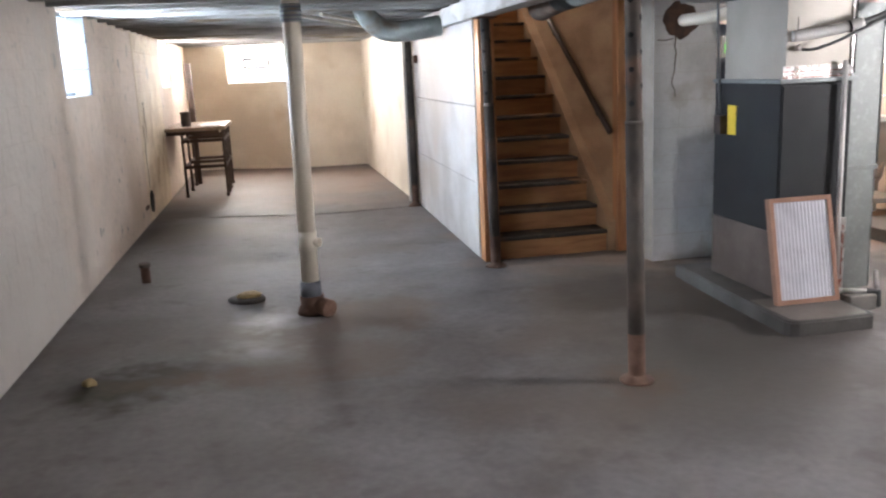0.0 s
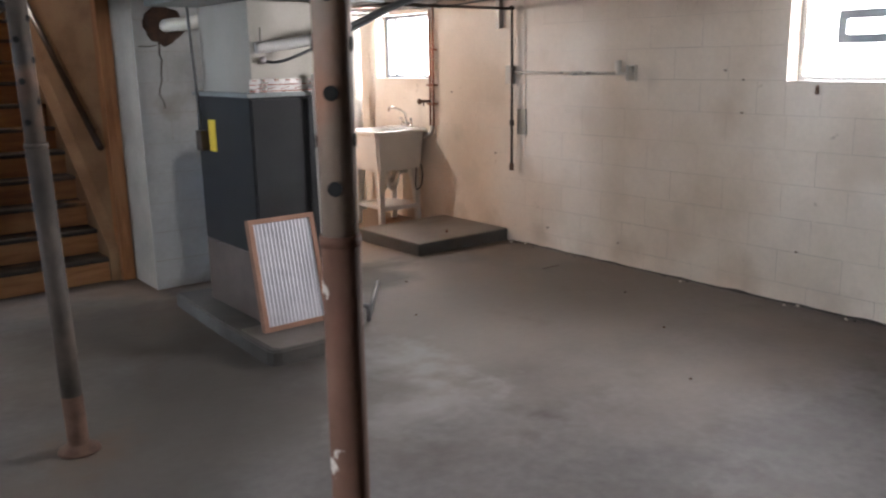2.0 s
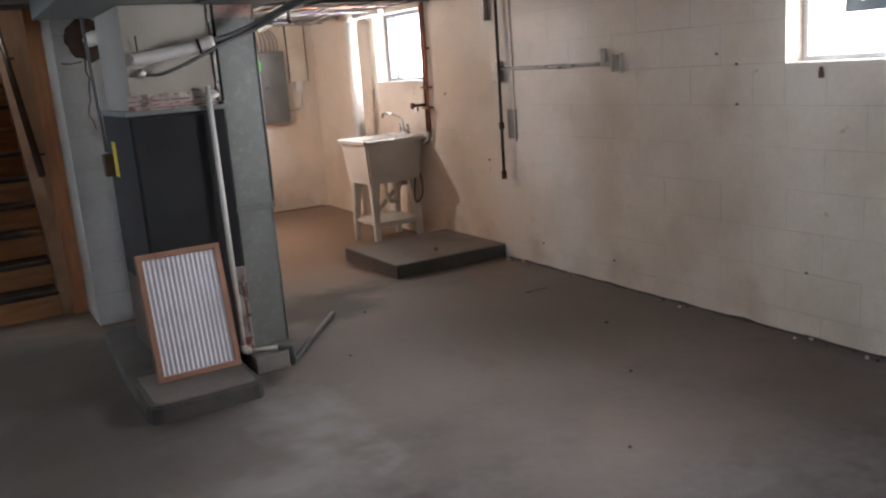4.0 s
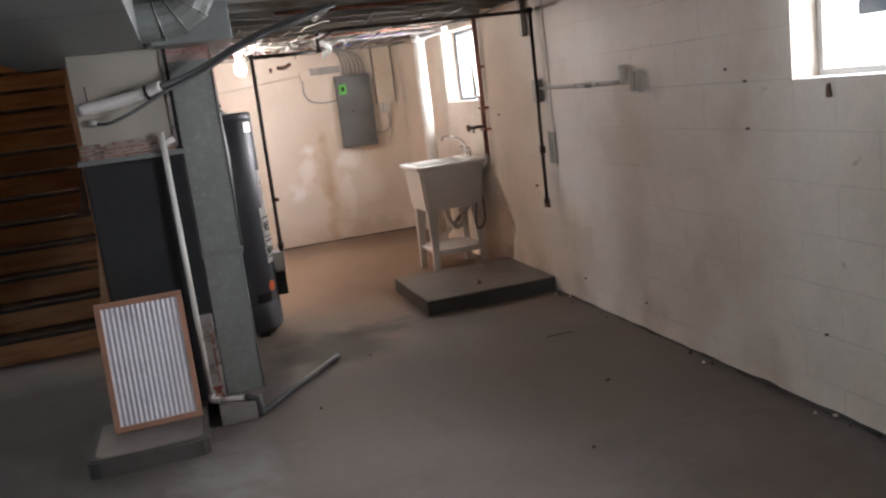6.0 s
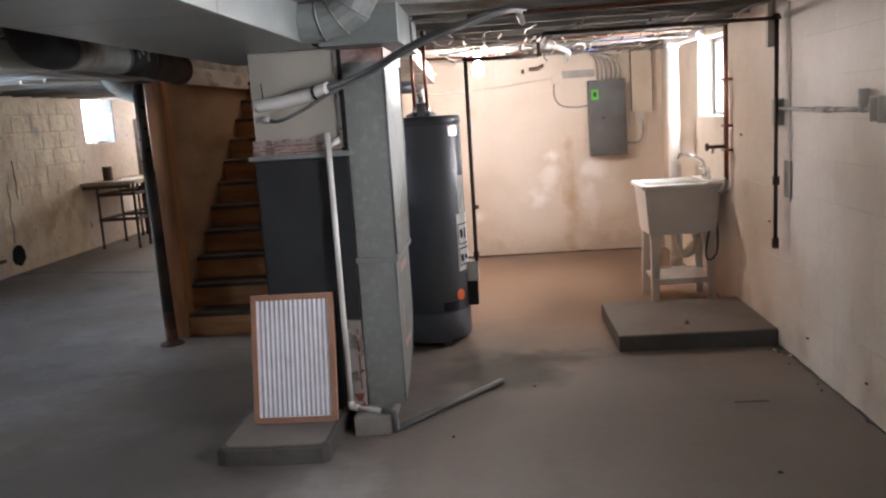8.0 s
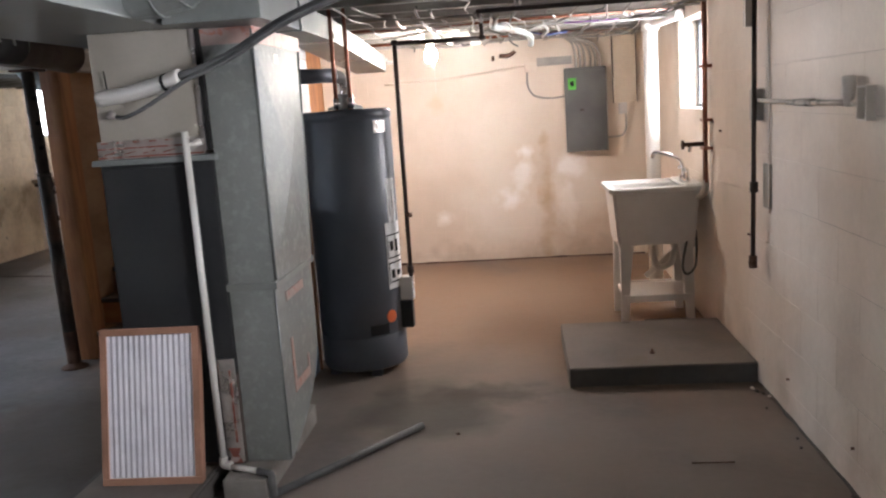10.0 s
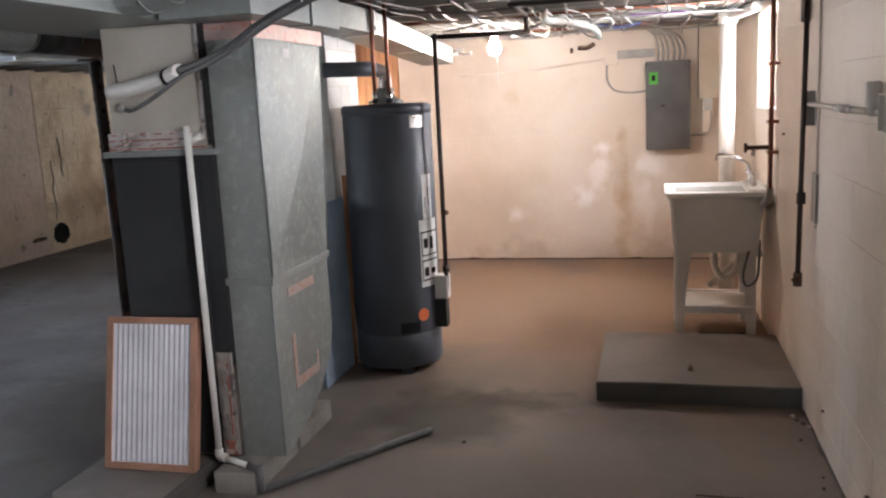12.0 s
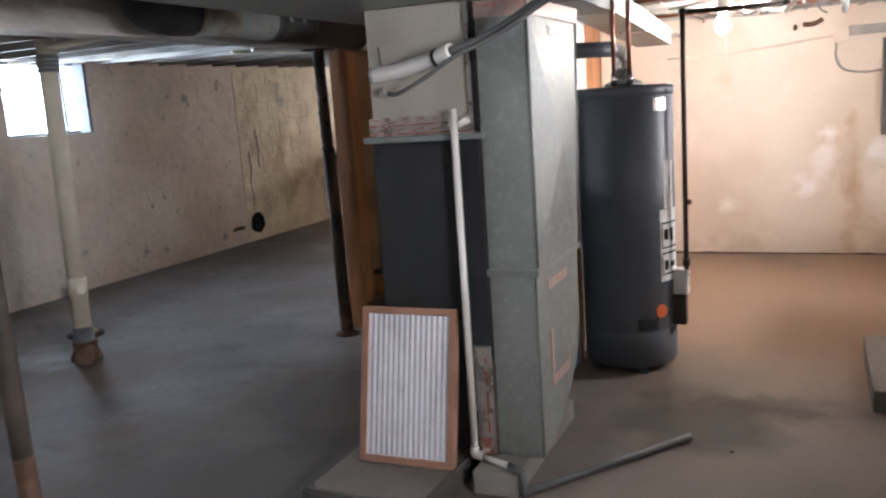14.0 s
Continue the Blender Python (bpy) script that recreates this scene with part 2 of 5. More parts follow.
M["riser"] = material("orange_stained_riser", [(0.42, 0.185, 0.075), (0.55, 0.265, 0.11), (0.63, 0.33, 0.145)], 0.5, scale=3, fine=24, stretch=(0.8, 6, 6), bump=0.15, random_tone=0.2)
M["tread"] = material("worn_grey_tread", [(0.055, 0.047, 0.04), (0.09, 0.078, 0.068)], 0.9, spec=0.2, scale=4, fine=30, bump=0.2, stain=(0.25, 0.14, 0.07), stain_scale=3)
M["plywood"] = material("tan_plywood", [(0.36, 0.22, 0.12), (0.45, 0.29, 0.17), (0.5, 0.34, 0.2)], 0.55, scale=1.5, fine=20, stretch=(3, 1, 3), bump=0.1)
M["panel_white"] = material("whitewashed_board", [(0.48, 0.455, 0.425), (0.57, 0.55, 0.525), (0.63, 0.615, 0.59)], 0.6, scale=2, fine=28, bump=0.2, stain=(0.52, 0.46, 0.4), stain_scale=1.6, stain_at=(0.54, 0.8), fleck=0.25, pools=[((1.62, 8.3, 1.75), 1.1, (0.5, 0.42, 0.35), 0.6)])
M["rail"] = material("dark_varnished_rail", [(0.035, 0.02, 0.012), (0.07, 0.04, 0.025)], 0.35, scale=5, fine=30, stretch=(4, 1, 2))
M["steel_post"] = material("dark_red_oxide_steel", [(0.04, 0.034, 0.029), (0.068, 0.056, 0.047), (0.1, 0.078, 0.063)], 0.75, spec=0.3, scale=3, fine=40, bump=0.25, stain=(0.13, 0.075, 0.05), stain_scale=3, stain_at=(0.58, 0.7))
M["rust"] = material("rusty_iron", [(0.07, 0.036, 0.024), (0.12, 0.065, 0.043), (0.17, 0.1, 0.07)], 0.9, scale=7, fine=50, bump=0.5)
M["pale_post"] = material("grey_brown_post", [(0.12, 0.088, 0.066), (0.185, 0.14, 0.108)], 0.65, spec=0.3, scale=3, fine=40, bump=0.2, stain=(0.2, 0.09, 0.05), stain_scale=2.5, stain_at=(0.5, 0.62))
M["rust_post"] = material("rust_painted_steel", [(0.1, 0.05, 0.033), (0.15, 0.078, 0.052)], 0.8, spec=0.25, scale=2.5, fine=30, bump=0.25, stain=(0.14, 0.06, 0.04), stain_scale=3, speck=(0.5, 0.45, 0.4), speck_scale=11, speck_at=(0.665, 0.685))
M["pvc"] = material("white_plastic_pipe", [(0.66, 0.65, 0.61), (0.74, 0.73, 0.7)], 0.35, scale=3, fine=40, bump=0.03, fleck=0.08)
M["pvc_old"] = material("dusty_ivory_plastic_pipe", [(0.62, 0.56, 0.45), (0.72, 0.66, 0.55)], 0.45, scale=3, fine=40, bump=0.05, fleck=0.12)
M["rubber"] = material("grey_rubber_coupling", [(0.1, 0.11, 0.13), (0.15, 0.16, 0.18)], 0.6, scale=8, fine=60)
M["galv"] = material("galvanised_sheet", [(0.205, 0.225, 0.22), (0.26, 0.282, 0.273), (0.3, 0.32, 0.308)], 0.5, metal=0.45, scale=2.5, fine=70, bump=0.06, fleck=0.18,
                     stain=(0.25, 0.265, 0.255), stain_scale=4.0, stain_at=(0.48, 0.8), speck=(0.34, 0.36, 0.35), speck_scale=30, speck_at=(0.5, 0.75))
M["galv_dull"] = material("dull_dusty_duct", [(0.22, 0.24, 0.225), (0.32, 0.34, 0.32)], 0.7, metal=0.1, scale=5, fine=40, bump=0.1, stain=(0.2, 0.15, 0.11), stain_scale=3)
M["galv_bright"] = material("bright_galvanised_sheet", [(0.225, 0.25, 0.247), (0.3, 0.328, 0.32)], 0.45, metal=0.4, scale=2, fine=45, bump=0.08, fleck=0.2, stain=(0.23, 0.235, 0.22), stain_scale=3.0, stain_at=(0.5, 0.75))
M["plenum"] = material("cream_coated_sheet", [(0.42, 0.395, 0.34), (0.49, 0.465, 0.41)], 0.4, metal=0.35, scale=3, fine=50, bump=0.05, fleck=0.1)
M["foil"] = material("crinkled_foil_tape", [(0.6, 0.58, 0.55), (0.74, 0.72, 0.7)], 0.28, metal=0.9, scale=8, fine=35, bump=0.8, bump_size=0.008)
M["foil_red"] = material("red_printed_foil_tape", [(0.3, 0.1, 0.075), (0.42, 0.17, 0.13)], 0.4, metal=0.3, scale=9, fine=35, bump=0.7, speck=(0.6, 0.5, 0.46), speck_scale=26, speck_at=(0.56, 0.62))
M["red_print"] = material("faded_red_print", [(0.5, 0.4, 0.37), (0.56, 0.36, 0.31)], 0.4, metal=0.3, scale=9, fine=35, bump=0.5, speck=(0.5, 0.24, 0.19), speck_scale=26, speck_at=(0.56, 0.62))
M["black_metal"] = material("black_enamelled_steel", [(0.019, 0.02, 0.022), (0.028, 0.03, 0.032)], 0.55, spec=0.22, scale=2, fine=60, bump=0.04)
M["slate_metal"] = material("slate_enamelled_steel", [(0.066, 0.075, 0.092), (0.085, 0.095, 0.114)], 0.5, scale=2, fine=60, bump=0.03, fleck=0.1)
M["base_metal"] = material("dusty_brown_steel_base", [(0.13, 0.1, 0.085), (0.2, 0.16, 0.14)], 0.5, metal=0.4, scale=3, fine=40, bump=0.1)
M["concrete"] = material("worn_concrete_pad", [(0.05, 0.045, 0.04), (0.075, 0.069, 0.062), (0.1, 0.094, 0.086)], 0.75, scale=2.5, fine=40, bump=0.4, stain=(0.12, 0.09, 0.065), stain_scale=2.5)
M["pad_dark"] = material("grey_painted_pad", [(0.115, 0.097, 0.082), (0.155, 0.133, 0.115), (0.19, 0.165, 0.143)], 0.55, scale=2.0, fine=35, bump=0.25, stain=(0.14, 0.11, 0.085), stain_scale=3)
M["brick_pale"] = material("pale_concrete_brick", [(0.2, 0.185, 0.165), (0.29, 0.27, 0.245)], 0.75, scale=6, fine=40, bump=0.4, stain=(0.22, 0.19, 0.16), stain_scale=5)
M["pad_side"] = material("dark_painted_concrete", [(0.08, 0.082, 0.08), (0.11, 0.112, 0.108)], 0.6, scale=3, fine=35, bump=0.3, stain=(0.1, 0.095, 0.085), stain_scale=4)
M["card"] = material("brown_cardboard", [(0.32, 0.17, 0.11), (0.4, 0.22, 0.15)], 0.7, scale=6, fine=60, bump=0.08)
M["pleat"] = material("white_filter_paper", [(0.6, 0.6, 0.65), (0.7, 0.7, 0.75)], 0.85, scale=7, fine=60, bump=0.15, fleck=0.1)
M["plastic_white"] = material("white_moulded_plastic", [(0.74, 0.725, 0.69), (0.81, 0.8, 0.775)], 0.35, scale=3, fine=40, bump=0.03, fleck=0.06)
M["chrome"] = material("chrome", [(0.7, 0.7, 0.7), (0.8, 0.8, 0.8)], 0.12, metal=1.0, scale=6, fine=60, bump=0.0, rough_var=0.06)
M["copper"] = material("tarnished_copper", [(0.2, 0.08, 0.05), (0.34, 0.15, 0.1)], 0.4, metal=0.85, scale=8, fine=60, bump=0.05)
M["black_pipe"] = material("black_iron_pipe", [(0.04, 0.031, 0.028), (0.085, 0.06, 0.05)], 0.55, metal=0.3, scale=8, fine=50, bump=0.15)
M["grey_box"] = material("grey_enamel_box", [(0.11, 0.113, 0.113), (0.145, 0.148, 0.148)], 0.38, metal=0.15, scale=4, fine=60, bump=0.03, fleck=0.08)
M["green"] = material("green_label_paper", [(0.1, 0.55, 0.06), (0.13, 0.62, 0.08)], 0.6, scale=8)
M["yellow"] = material("yellow_label_paper", [(0.75, 0.52, 0.03), (0.82, 0.6, 0.05)], 0.6, scale=8)
M["paper"] = material("white_label_paper", [(0.7, 0.7, 0.69), (0.78, 0.78, 0.77)], 0.6, scale=8, fleck=0.06)
M["ink"] = material("black_print", [(0.012, 0.012, 0.012), (0.022, 0.022, 0.022)], 0.9, spec=0.1, scale=8)
M["orange"] = material("orange_sticker", [(0.7, 0.12, 0.03), (0.8, 0.17, 0.05)], 0.5, scale=9)
M["cable_white"] = material("white_cable_sheath", [(0.22, 0.21, 0.195), (0.36, 0.345, 0.32)], 0.6, scale=6)
M["cable_grey"] = material("grey_conduit", [(0.36, 0.35, 0.33), (0.48, 0.46, 0.43)], 0.45, metal=0.3, scale=6)
M["conduit_paint"] = material("paint_spattered_conduit", [(0.46, 0.42, 0.36), (0.6, 0.55, 0.48)], 0.55, metal=0.1, scale=6, fine=40, bump=0.1, speck=(0.25, 0.23, 0.2), speck_scale=14, speck_at=(0.6, 0.68))
M["cream_plastic"] = material("cream_painted_box", [(0.8, 0.75, 0.68), (0.85, 0.81, 0.75)], 0.4, scale=8, fine=50, bump=0.08, fleck=0.15)
M["plate_paint"] = material("grey_green_plate", [(0.3, 0.28, 0.235), (0.37, 0.35, 0.295)], 0.6, scale=6, fine=40, bump=0.1)
M["cable_black"] = material("black_foam_hose", [(0.085, 0.09, 0.092), (0.14, 0.145, 0.147)], 0.5, scale=6, fine=50, bump=0.2)
M["cable_violet"] = material("violet_cable_sheath", [(0.2, 0.08, 0.3), (0.26, 0.11, 0.36)], 0.5, scale=6)
M["cable_blue"] = material("blue_cable_sheath", [(0.025, 0.035, 0.1), (0.04, 0.055, 0.15)], 0.5, scale=6)
M["dark_duct"] = material("black_wrapped_duct", [(0.018, 0.018, 0.017), (0.042, 0.042, 0.039)], 0.6, scale=6, fine=40, bump=0.3)
M["brown_duct"] = material("rusted_duct", [(0.13, 0.09, 0.068), (0.2, 0.15, 0.115)], 0.8, metal=0.1, scale=5, fine=40, bump=0.2)
M["bench_wood"] = material("dark_bench_wood", [(0.055, 0.032, 0.022), (0.1, 0.06, 0.042)], 0.6, scale=4, fine=30, stretch=(1, 5, 5), bump=0.2)
M["bench_top"] = material("worn_bench_top", [(0.3, 0.22, 0.15), (0.42, 0.32, 0.23)], 0.6, scale=3, fine=30, stretch=(5, 1, 5), bump=0.2)
M["frame_metal"] = material("weathered_window_frame", [(0.22, 0.25, 0.28), (0.34, 0.37, 0.4)], 0.5, metal=0.3, scale=6, fine=40, bump=0.1)
M["frame_white"] = material("white_window_frame", [(0.6, 0.6, 0.58), (0.7, 0.7, 0.68)], 0.5, scale=6, fine=40, bump=0.1)
M["blue_board"] = material("blue_foam_board", [(0.2, 0.275, 0.36), (0.26, 0.34, 0.43)], 0.7, scale=4, fine=40)
M["rag"] = material("yellow_sponge", [(0.28, 0.2, 0.09), (0.4, 0.3, 0.15)], 0.85, scale=12, fine=60, bump=0.5)
M["soot"] = material("sooty_thimble", [(0.03, 0.018, 0.012), (0.1, 0.05, 0.03)], 0.85, scale=9, fine=50, bump=0.6)


def glass_material():
    m = bpy.data.materials.new("window_glass")
    m.use_nodes = True
    b = m.node_tree.nodes["Principled BSDF"]
    b.inputs["Transmission Weight"].default_value, b.inputs["Roughness"].default_value = 1.0, 0.05
    b.inputs["IOR"].default_value = 1.1
    return m


def bulb_material():
    m = bpy.data.materials.new("lit_bulb")
    m.use_nodes = True
    b = m.node_tree.nodes["Principled BSDF"]
    b.inputs["Emission Color"].default_value = (1.0, 0.89, 0.76, 1)
    b.inputs["Emission Strength"].default_value = 680
    return m


M["glass"], M["bulb"] = glass_material(), bulb_material()


# ---- shape helpers ----
def box(bm, x0, y0, z0, x1, y1, z1, bevel=0.0, turn=None):
    g = bmesh.ops.create_cube(bm, size=1.0)["verts"]
    bmesh.ops.scale(bm, vec=(x1 - x0, y1 - y0, z1 - z0), verts=g)
    if bevel:
        es = list({e for v in g for e in v.link_edges})
        g = list({v for f in bmesh.ops.bevel(bm, geom=es, offset=bevel, segments=2, profile=0.6, affect="EDGES")["faces"] for v in f.verts})
        seen, todo = set(g), list(g)
        while todo:
            for e in todo.pop().link_edges:
                for v in e.verts:
                    if v not in seen:
                        seen.add(v)
                        todo.append(v)
        g = list(seen)
    if turn is not None:
        bmesh.ops.transform(bm, matrix=turn, verts=g)
    bmesh.ops.translate(bm, vec=((x0 + x1) / 2, (y0 + y1) / 2, (z0 + z1) / 2), verts=g)
    return bm


def boxed(*args, **kw):
    return box(bmesh.new(), *args, **kw)


def tube(bm, pts, r, seg=10, steps=6, r_end=None, cap=True, smooth=True):
    """A round bar along a smooth line through pts (straight where there are two)."""
    p = [Vector(q) for q in pts]
    line = []
    if len(p) == 2 or steps <= 1:
        line = p
    else:
        e = [2 * p[0] - p[1], *p, 2 * p[-1] - p[-2]]
        for a, b, c, d in zip(e, e[1:], e[2:], e[3:]):
            for k in range(steps):
                t = k / steps
                line.append(0.5 * (2 * b + (c - a) * t + (2 * a - 5 * b + 4 * c - d) * t * t + (3 * b - a - 3 * c + d) * t ** 3))
        line.append(p[-1])
    rings, up = [], None
    for k, q in enumerate(line):
        d = (line[min(k + 1, len(line) - 1)] - line[max(k - 1, 0)]).normalized()
        if up is None:
            up = d.orthogonal().normalized()
        up = (up - d * up.dot(d)).normalized()
        side = d.cross(up)
        rad = r if r_end is None else r + (r_end - r) * k / (len(line) - 1)
        rings.append([bm.verts.new(q + rad * (math.cos(a) * up + math.sin(a) * side)) for a in [2 * math.pi * i / seg for i in range(seg)]])
    for a, b in zip(rings, rings[1:]):
        for i in range(seg):
            bm.faces.new((a[i], a[(i + 1) % seg], b[(i + 1) % seg], b[i])).smooth = smooth
    if cap:
        bm.faces.new(rings[0][::-1])
        bm.faces.new(rings[-1])
    return bm


def tubed(pts, r, **kw):
    return tube(bmesh.new(), pts, r, **kw)


def turned(bm, x, y, profile, seg=32):
    """A turned body about the upright through (x, y): profile of (radius, z)."""
    rings = [[bm.verts.new((x + r * math.cos(a), y + r * math.sin(a), z)) for a in [2 * math.pi * i / seg for i in range(seg)]] for r, z in profile]
    for a, b in zip(rings, rings[1:]):
        for i in range(seg):
            bm.faces.new((a[i], a[(i + 1) % seg], b[(i + 1) % seg], b[i])).smooth = True
    bm.faces.new(rings[0][::-1])
    bm.faces.new(rings[-1])
    return bm


def prism(bm, outline, axis, a, b):
    """A flat outline pushed from a to b along an axis (0 x, 1 y, 2 z)."""
    def at(u, v, w):
        return ((w, u, v), (u, w, v), (u, v, w))[axis]
    lo, hi = ([bm.verts.new(at(u, v, w)) for u, v in outline] for w in (a, b))
    n = len(outline)
    for i in range(n):
        bm.faces.new((lo[i], lo[(i + 1) % n], hi[(i + 1) % n], hi[i]))
    bm.faces.new(lo[::-1])
    bm.faces.new(hi)
    bmesh.ops.recalc_face_normals(bm, faces=bm.faces)
    return bm


def lump(bm, x, y, z, rx, ry, rz, seed=0, rough=0.25):
    """An irregular rounded lump."""
    g = bmesh.ops.create_icosphere(bm, subdivisions=3, radius=1.0)["verts"]
    for v in g:
        k = 1 + rough * noise.noise(v.co * 1.7 + Vector((seed * 3.1, seed, 0)))
        v.co = Vector((x + v.co.x * rx * k, y + v.co.y * ry * k, z + max(-0.35, v.co.z) * rz * k))
    for f in bm.faces:
        f.smooth = True
    return bm


def mesh_of(bm, name, mat):
    me = bpy.data.meshes.new(name)
    bm.to_mesh(me)
    bm.free()
    me.materials.append(mat)
    return me


def whole(name, bm, mat, label, category, group="", kind=""):
    """A top-level thing of one mesh."""
    return tagged(new(name, mesh_of(bm, name, mat)), label, category, group, kind)


def thing(name, x, y, z, label, category, group="", kind=""):
    """A top-level thing made of parts: an Empty at its base."""
    ob = new(name)
    ob.location, ob.empty_display_size = (x, y, z), 0.1
    ob["home"] = (x, y, z)
    return tagged(ob, label, category, group, kind)


def part(name, bm, mat, parent, label=""):
    """One mesh, in world metres, under a thing or a part."""
    ob = new(name, mesh_of(bm, name, mat))
    ob.parent = parent
    top = parent
    while top.parent:
        top = top.parent
    if parent.parent is None:
        ob.matrix_parent_inverse = Matrix.Translation(-Vector(top.location))
    if label:
        ob["label"] = label
    return ob


def setting(name, bm, mat, label, category):
    return whole(name, bm, mat, label, category, kind="structure")


# ---- the large structure ----
def floor_height(x, y):
    def ease(v):
        v = min(1, max(0, v))
        return v * v * (3 - 2 * v)
    left = 0.075 * ease((0.7 - x) / 2.0)
    back = 0.04 * ease((y - 7.0) / 2.0) * ease((x - 2.6) / 0.8)
    return left + back


def build_floor():
    bm = bmesh.new()
    nx, ny = 48, 108
    x0, x1, y0, y1 = XL - 0.1, XR + 0.1, YB - 0.1, YF + 0.1
    grid = []
    for j in range(ny + 1):
        row = []
        for i in range(nx + 1):
            x, y = x0 + (x1 - x0) * i / nx, y0 + (y1 - y0) * j / ny
            h = floor_height(x, y) + 0.005 * noise.noise(Vector((x * 0.9, y * 0.9, 0))) + 0.002 * noise.noise(Vector((x * 4, y * 4, 3)))
            row.append(bm.verts.new((x, y, h - 0.003)))
        grid.append(row)
    for j in range(ny):
        for i in range(nx):
            bm.faces.new((grid[j][i], grid[j][i + 1], grid[j + 1][i + 1], grid[j + 1][i])).smooth = True
    edge = [e for e in bm.edges if e.is_boundary]
    low = bmesh.ops.extrude_edge_only(bm, edges=edge)["geom"]
    for v in low:
        if isinstance(v, bmesh.types.BMVert):
            v.co.z = -0.15
    return setting("floor", bm, M["floor"], "bare grey-brown concrete basement floor, stained and worn, light and shade painted in", "floor")


floor = build_floor()


def wall_box(bm, axis, face, back, u0, u1, z0, z1):
    """A piece of wall. axis 0: the face is at x=face and u is y; axis 1: the face is at y=face and u is x."""
    a, b = min(face, back), max(face, back)
    return box(bm, a, u0, z0, b, u1, z1) if axis == 0 else box(bm, u0, a, z0, u1, b, z1)


def pierced_wall(name, axis, face, back, u0, u1, z1, holes, mat, label):
    """A wall with openings through it; holes are (u0, u1, z0, z1), in order along u."""
    bm = bmesh.new()
    at = u0
    for a, b, lo, hi in holes:
        wall_box(bm, axis, face, back, at, a, -0.1, z1)
        wall_box(bm, axis, face, back, a, b, -0.1, lo)
        wall_box(bm, axis, face, back, a, b, hi, z1)
        at = b
    wall_box(bm, axis, face, back, at, u1, -0.1, z1)
    return setting(name, bm, mat, label, "wall")


# opening added out of view for the fill lamp
WIN_ADDED = (1.37, 2.24, 1.44, 2.06)
WIN_L1, WIN_L2 = (6.37, 7.24, 1.44, 2.06), (11.37, 12.25, 1.44, 2.06)
WIN_F, WIN_R, WIN_S = (-0.68, 0.27, 1.43, 2.06), (2.22, 3.1, 1.367, 1.99), (6.7, 7.57, 1.365, 1.97)
D = 0.0013   # how far the blocks stand proud of the wall's core
wall_left = pierced_wall("wall_left", 0, XL - D, XL - 0.25, YB, YF + 0.25, 2.2, [WIN_ADDED, WIN_L1, WIN_L2], M["wall_white"], "whitewashed concrete block wall, flaking and stained")
wall_far = pierced_wall("wall_far", 1, YF + D, YF + 0.25, XL, 1.62, 2.2, [WIN_F], M["wall_far"], "yellowed painted concrete block wall with a glass block window")
wall_right = pierced_wall("wall_right", 0, XR + D, XR + 0.25, YB, YP + 0.25, 2.2, [WIN_R, WIN_S], M["wall_core"], "cream painted concrete block wall with hairline joints")
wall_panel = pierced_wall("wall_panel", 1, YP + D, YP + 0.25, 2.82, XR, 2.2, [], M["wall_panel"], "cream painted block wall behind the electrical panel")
wall_back = pierced_wall("wall_back", 1, YB, YB - 0.25, XL - 0.25, XR + 0.25, 2.2, [], M["wall_white"], "plain painted basement wall")
wall_inner = setting("wall_inner", prism(bmesh.new(), [(1.61, 9.62), (1.51, YF + 0.1), (1.8, YF + 0.1), (1.8, 9.62)], 2, -0.1, 2.2), M["wall_far"], "cream painted wall beyond the stairs", "wall")
wall_end = setting("wall_end", boxed(1.592, 9.64, 0.0, 1.62, 10.2, 1.5, bevel=0.004), M["concrete"], "bare grey block at the end of the wall", "wall")


def build_ceiling():
    bm = bmesh.new()
    x = XL - 0.2
    while x < XR + 0.2:                                   # boards run along y
        for a, b in ((YB - 0.1, 6.6), (9.9, YF + 0.2)) if 1.5 < x + 0.07 < 2.75 else ((YB - 0.1, YF + 0.2),):
            box(bm, x, a, 2.21, x + 0.136, b, 2.24)
        x += 0.14
    return setting("ceiling", bm, M["subfloor"], "underside of the old floor boards above", "ceiling")


ceiling = build_ceiling()


def build_joists():
    y, k = -2.8, 0
    group = "ceiling joists"
    while y < 14.3:
        part_l = boxed(XL - 0.1, y, TOP, 1.6, y + 0.045, 2.21, bevel=0.003)
        whole("ceiling_joist", part_l, M["joist"], "weathered grey ceiling joist", "joist", group, "structure")
        if y < 9.0:
            x0 = 1.72 if y < 6.55 else 2.83
            whole("ceiling_joist", boxed(x0, y, TOP, XR + 0.1, y + 0.045, 2.21, bevel=0.003), M["joist"], "weathered grey ceiling joist", "joist", group, "structure")
        y += 0.406


build_joists()
girder = setting("girder", boxed(1.56, YB, 1.885, 1.71, 9.62, TOP + 0.0, bevel=0.006), M["girder"], "long white painted timber girder on steel posts", "beam")
girder_top = setting("girder_packing", boxed(1.6, YB, TOP + 0.002, 1.7, 9.62, 2.205), M["joist"], "timber packing above the girder", "beam")

# stair enclosure
panel_left = thing("stair_partition", 1.64, 8.1, 0.0, "whitewashed board partition beside the stairs", "wall", kind="structure")
for z0, z1 in ((0.0, 0.608), (0.61, 1.222), (1.225, 1.884)):
    part("board", boxed(1.62 + 0.002 * (z0 > 1), 6.64, z0, 1.665, 9.6, z1, bevel=0.003), M["panel_white"], panel_left)
inner_left = setting("stair_lining_left", boxed(1.667, 6.62, 0.0, 1.68, 9.6, 1.884), M["plywood"], "tan plywood lining of the stairwell", "wall")
inner_right = setting("stair_lining_right", boxed(2.755, 6.56, 0.0, 2.775, 9.9, 4.2), M["plywood"], "tan plywood lining of the stairwell", "wall")
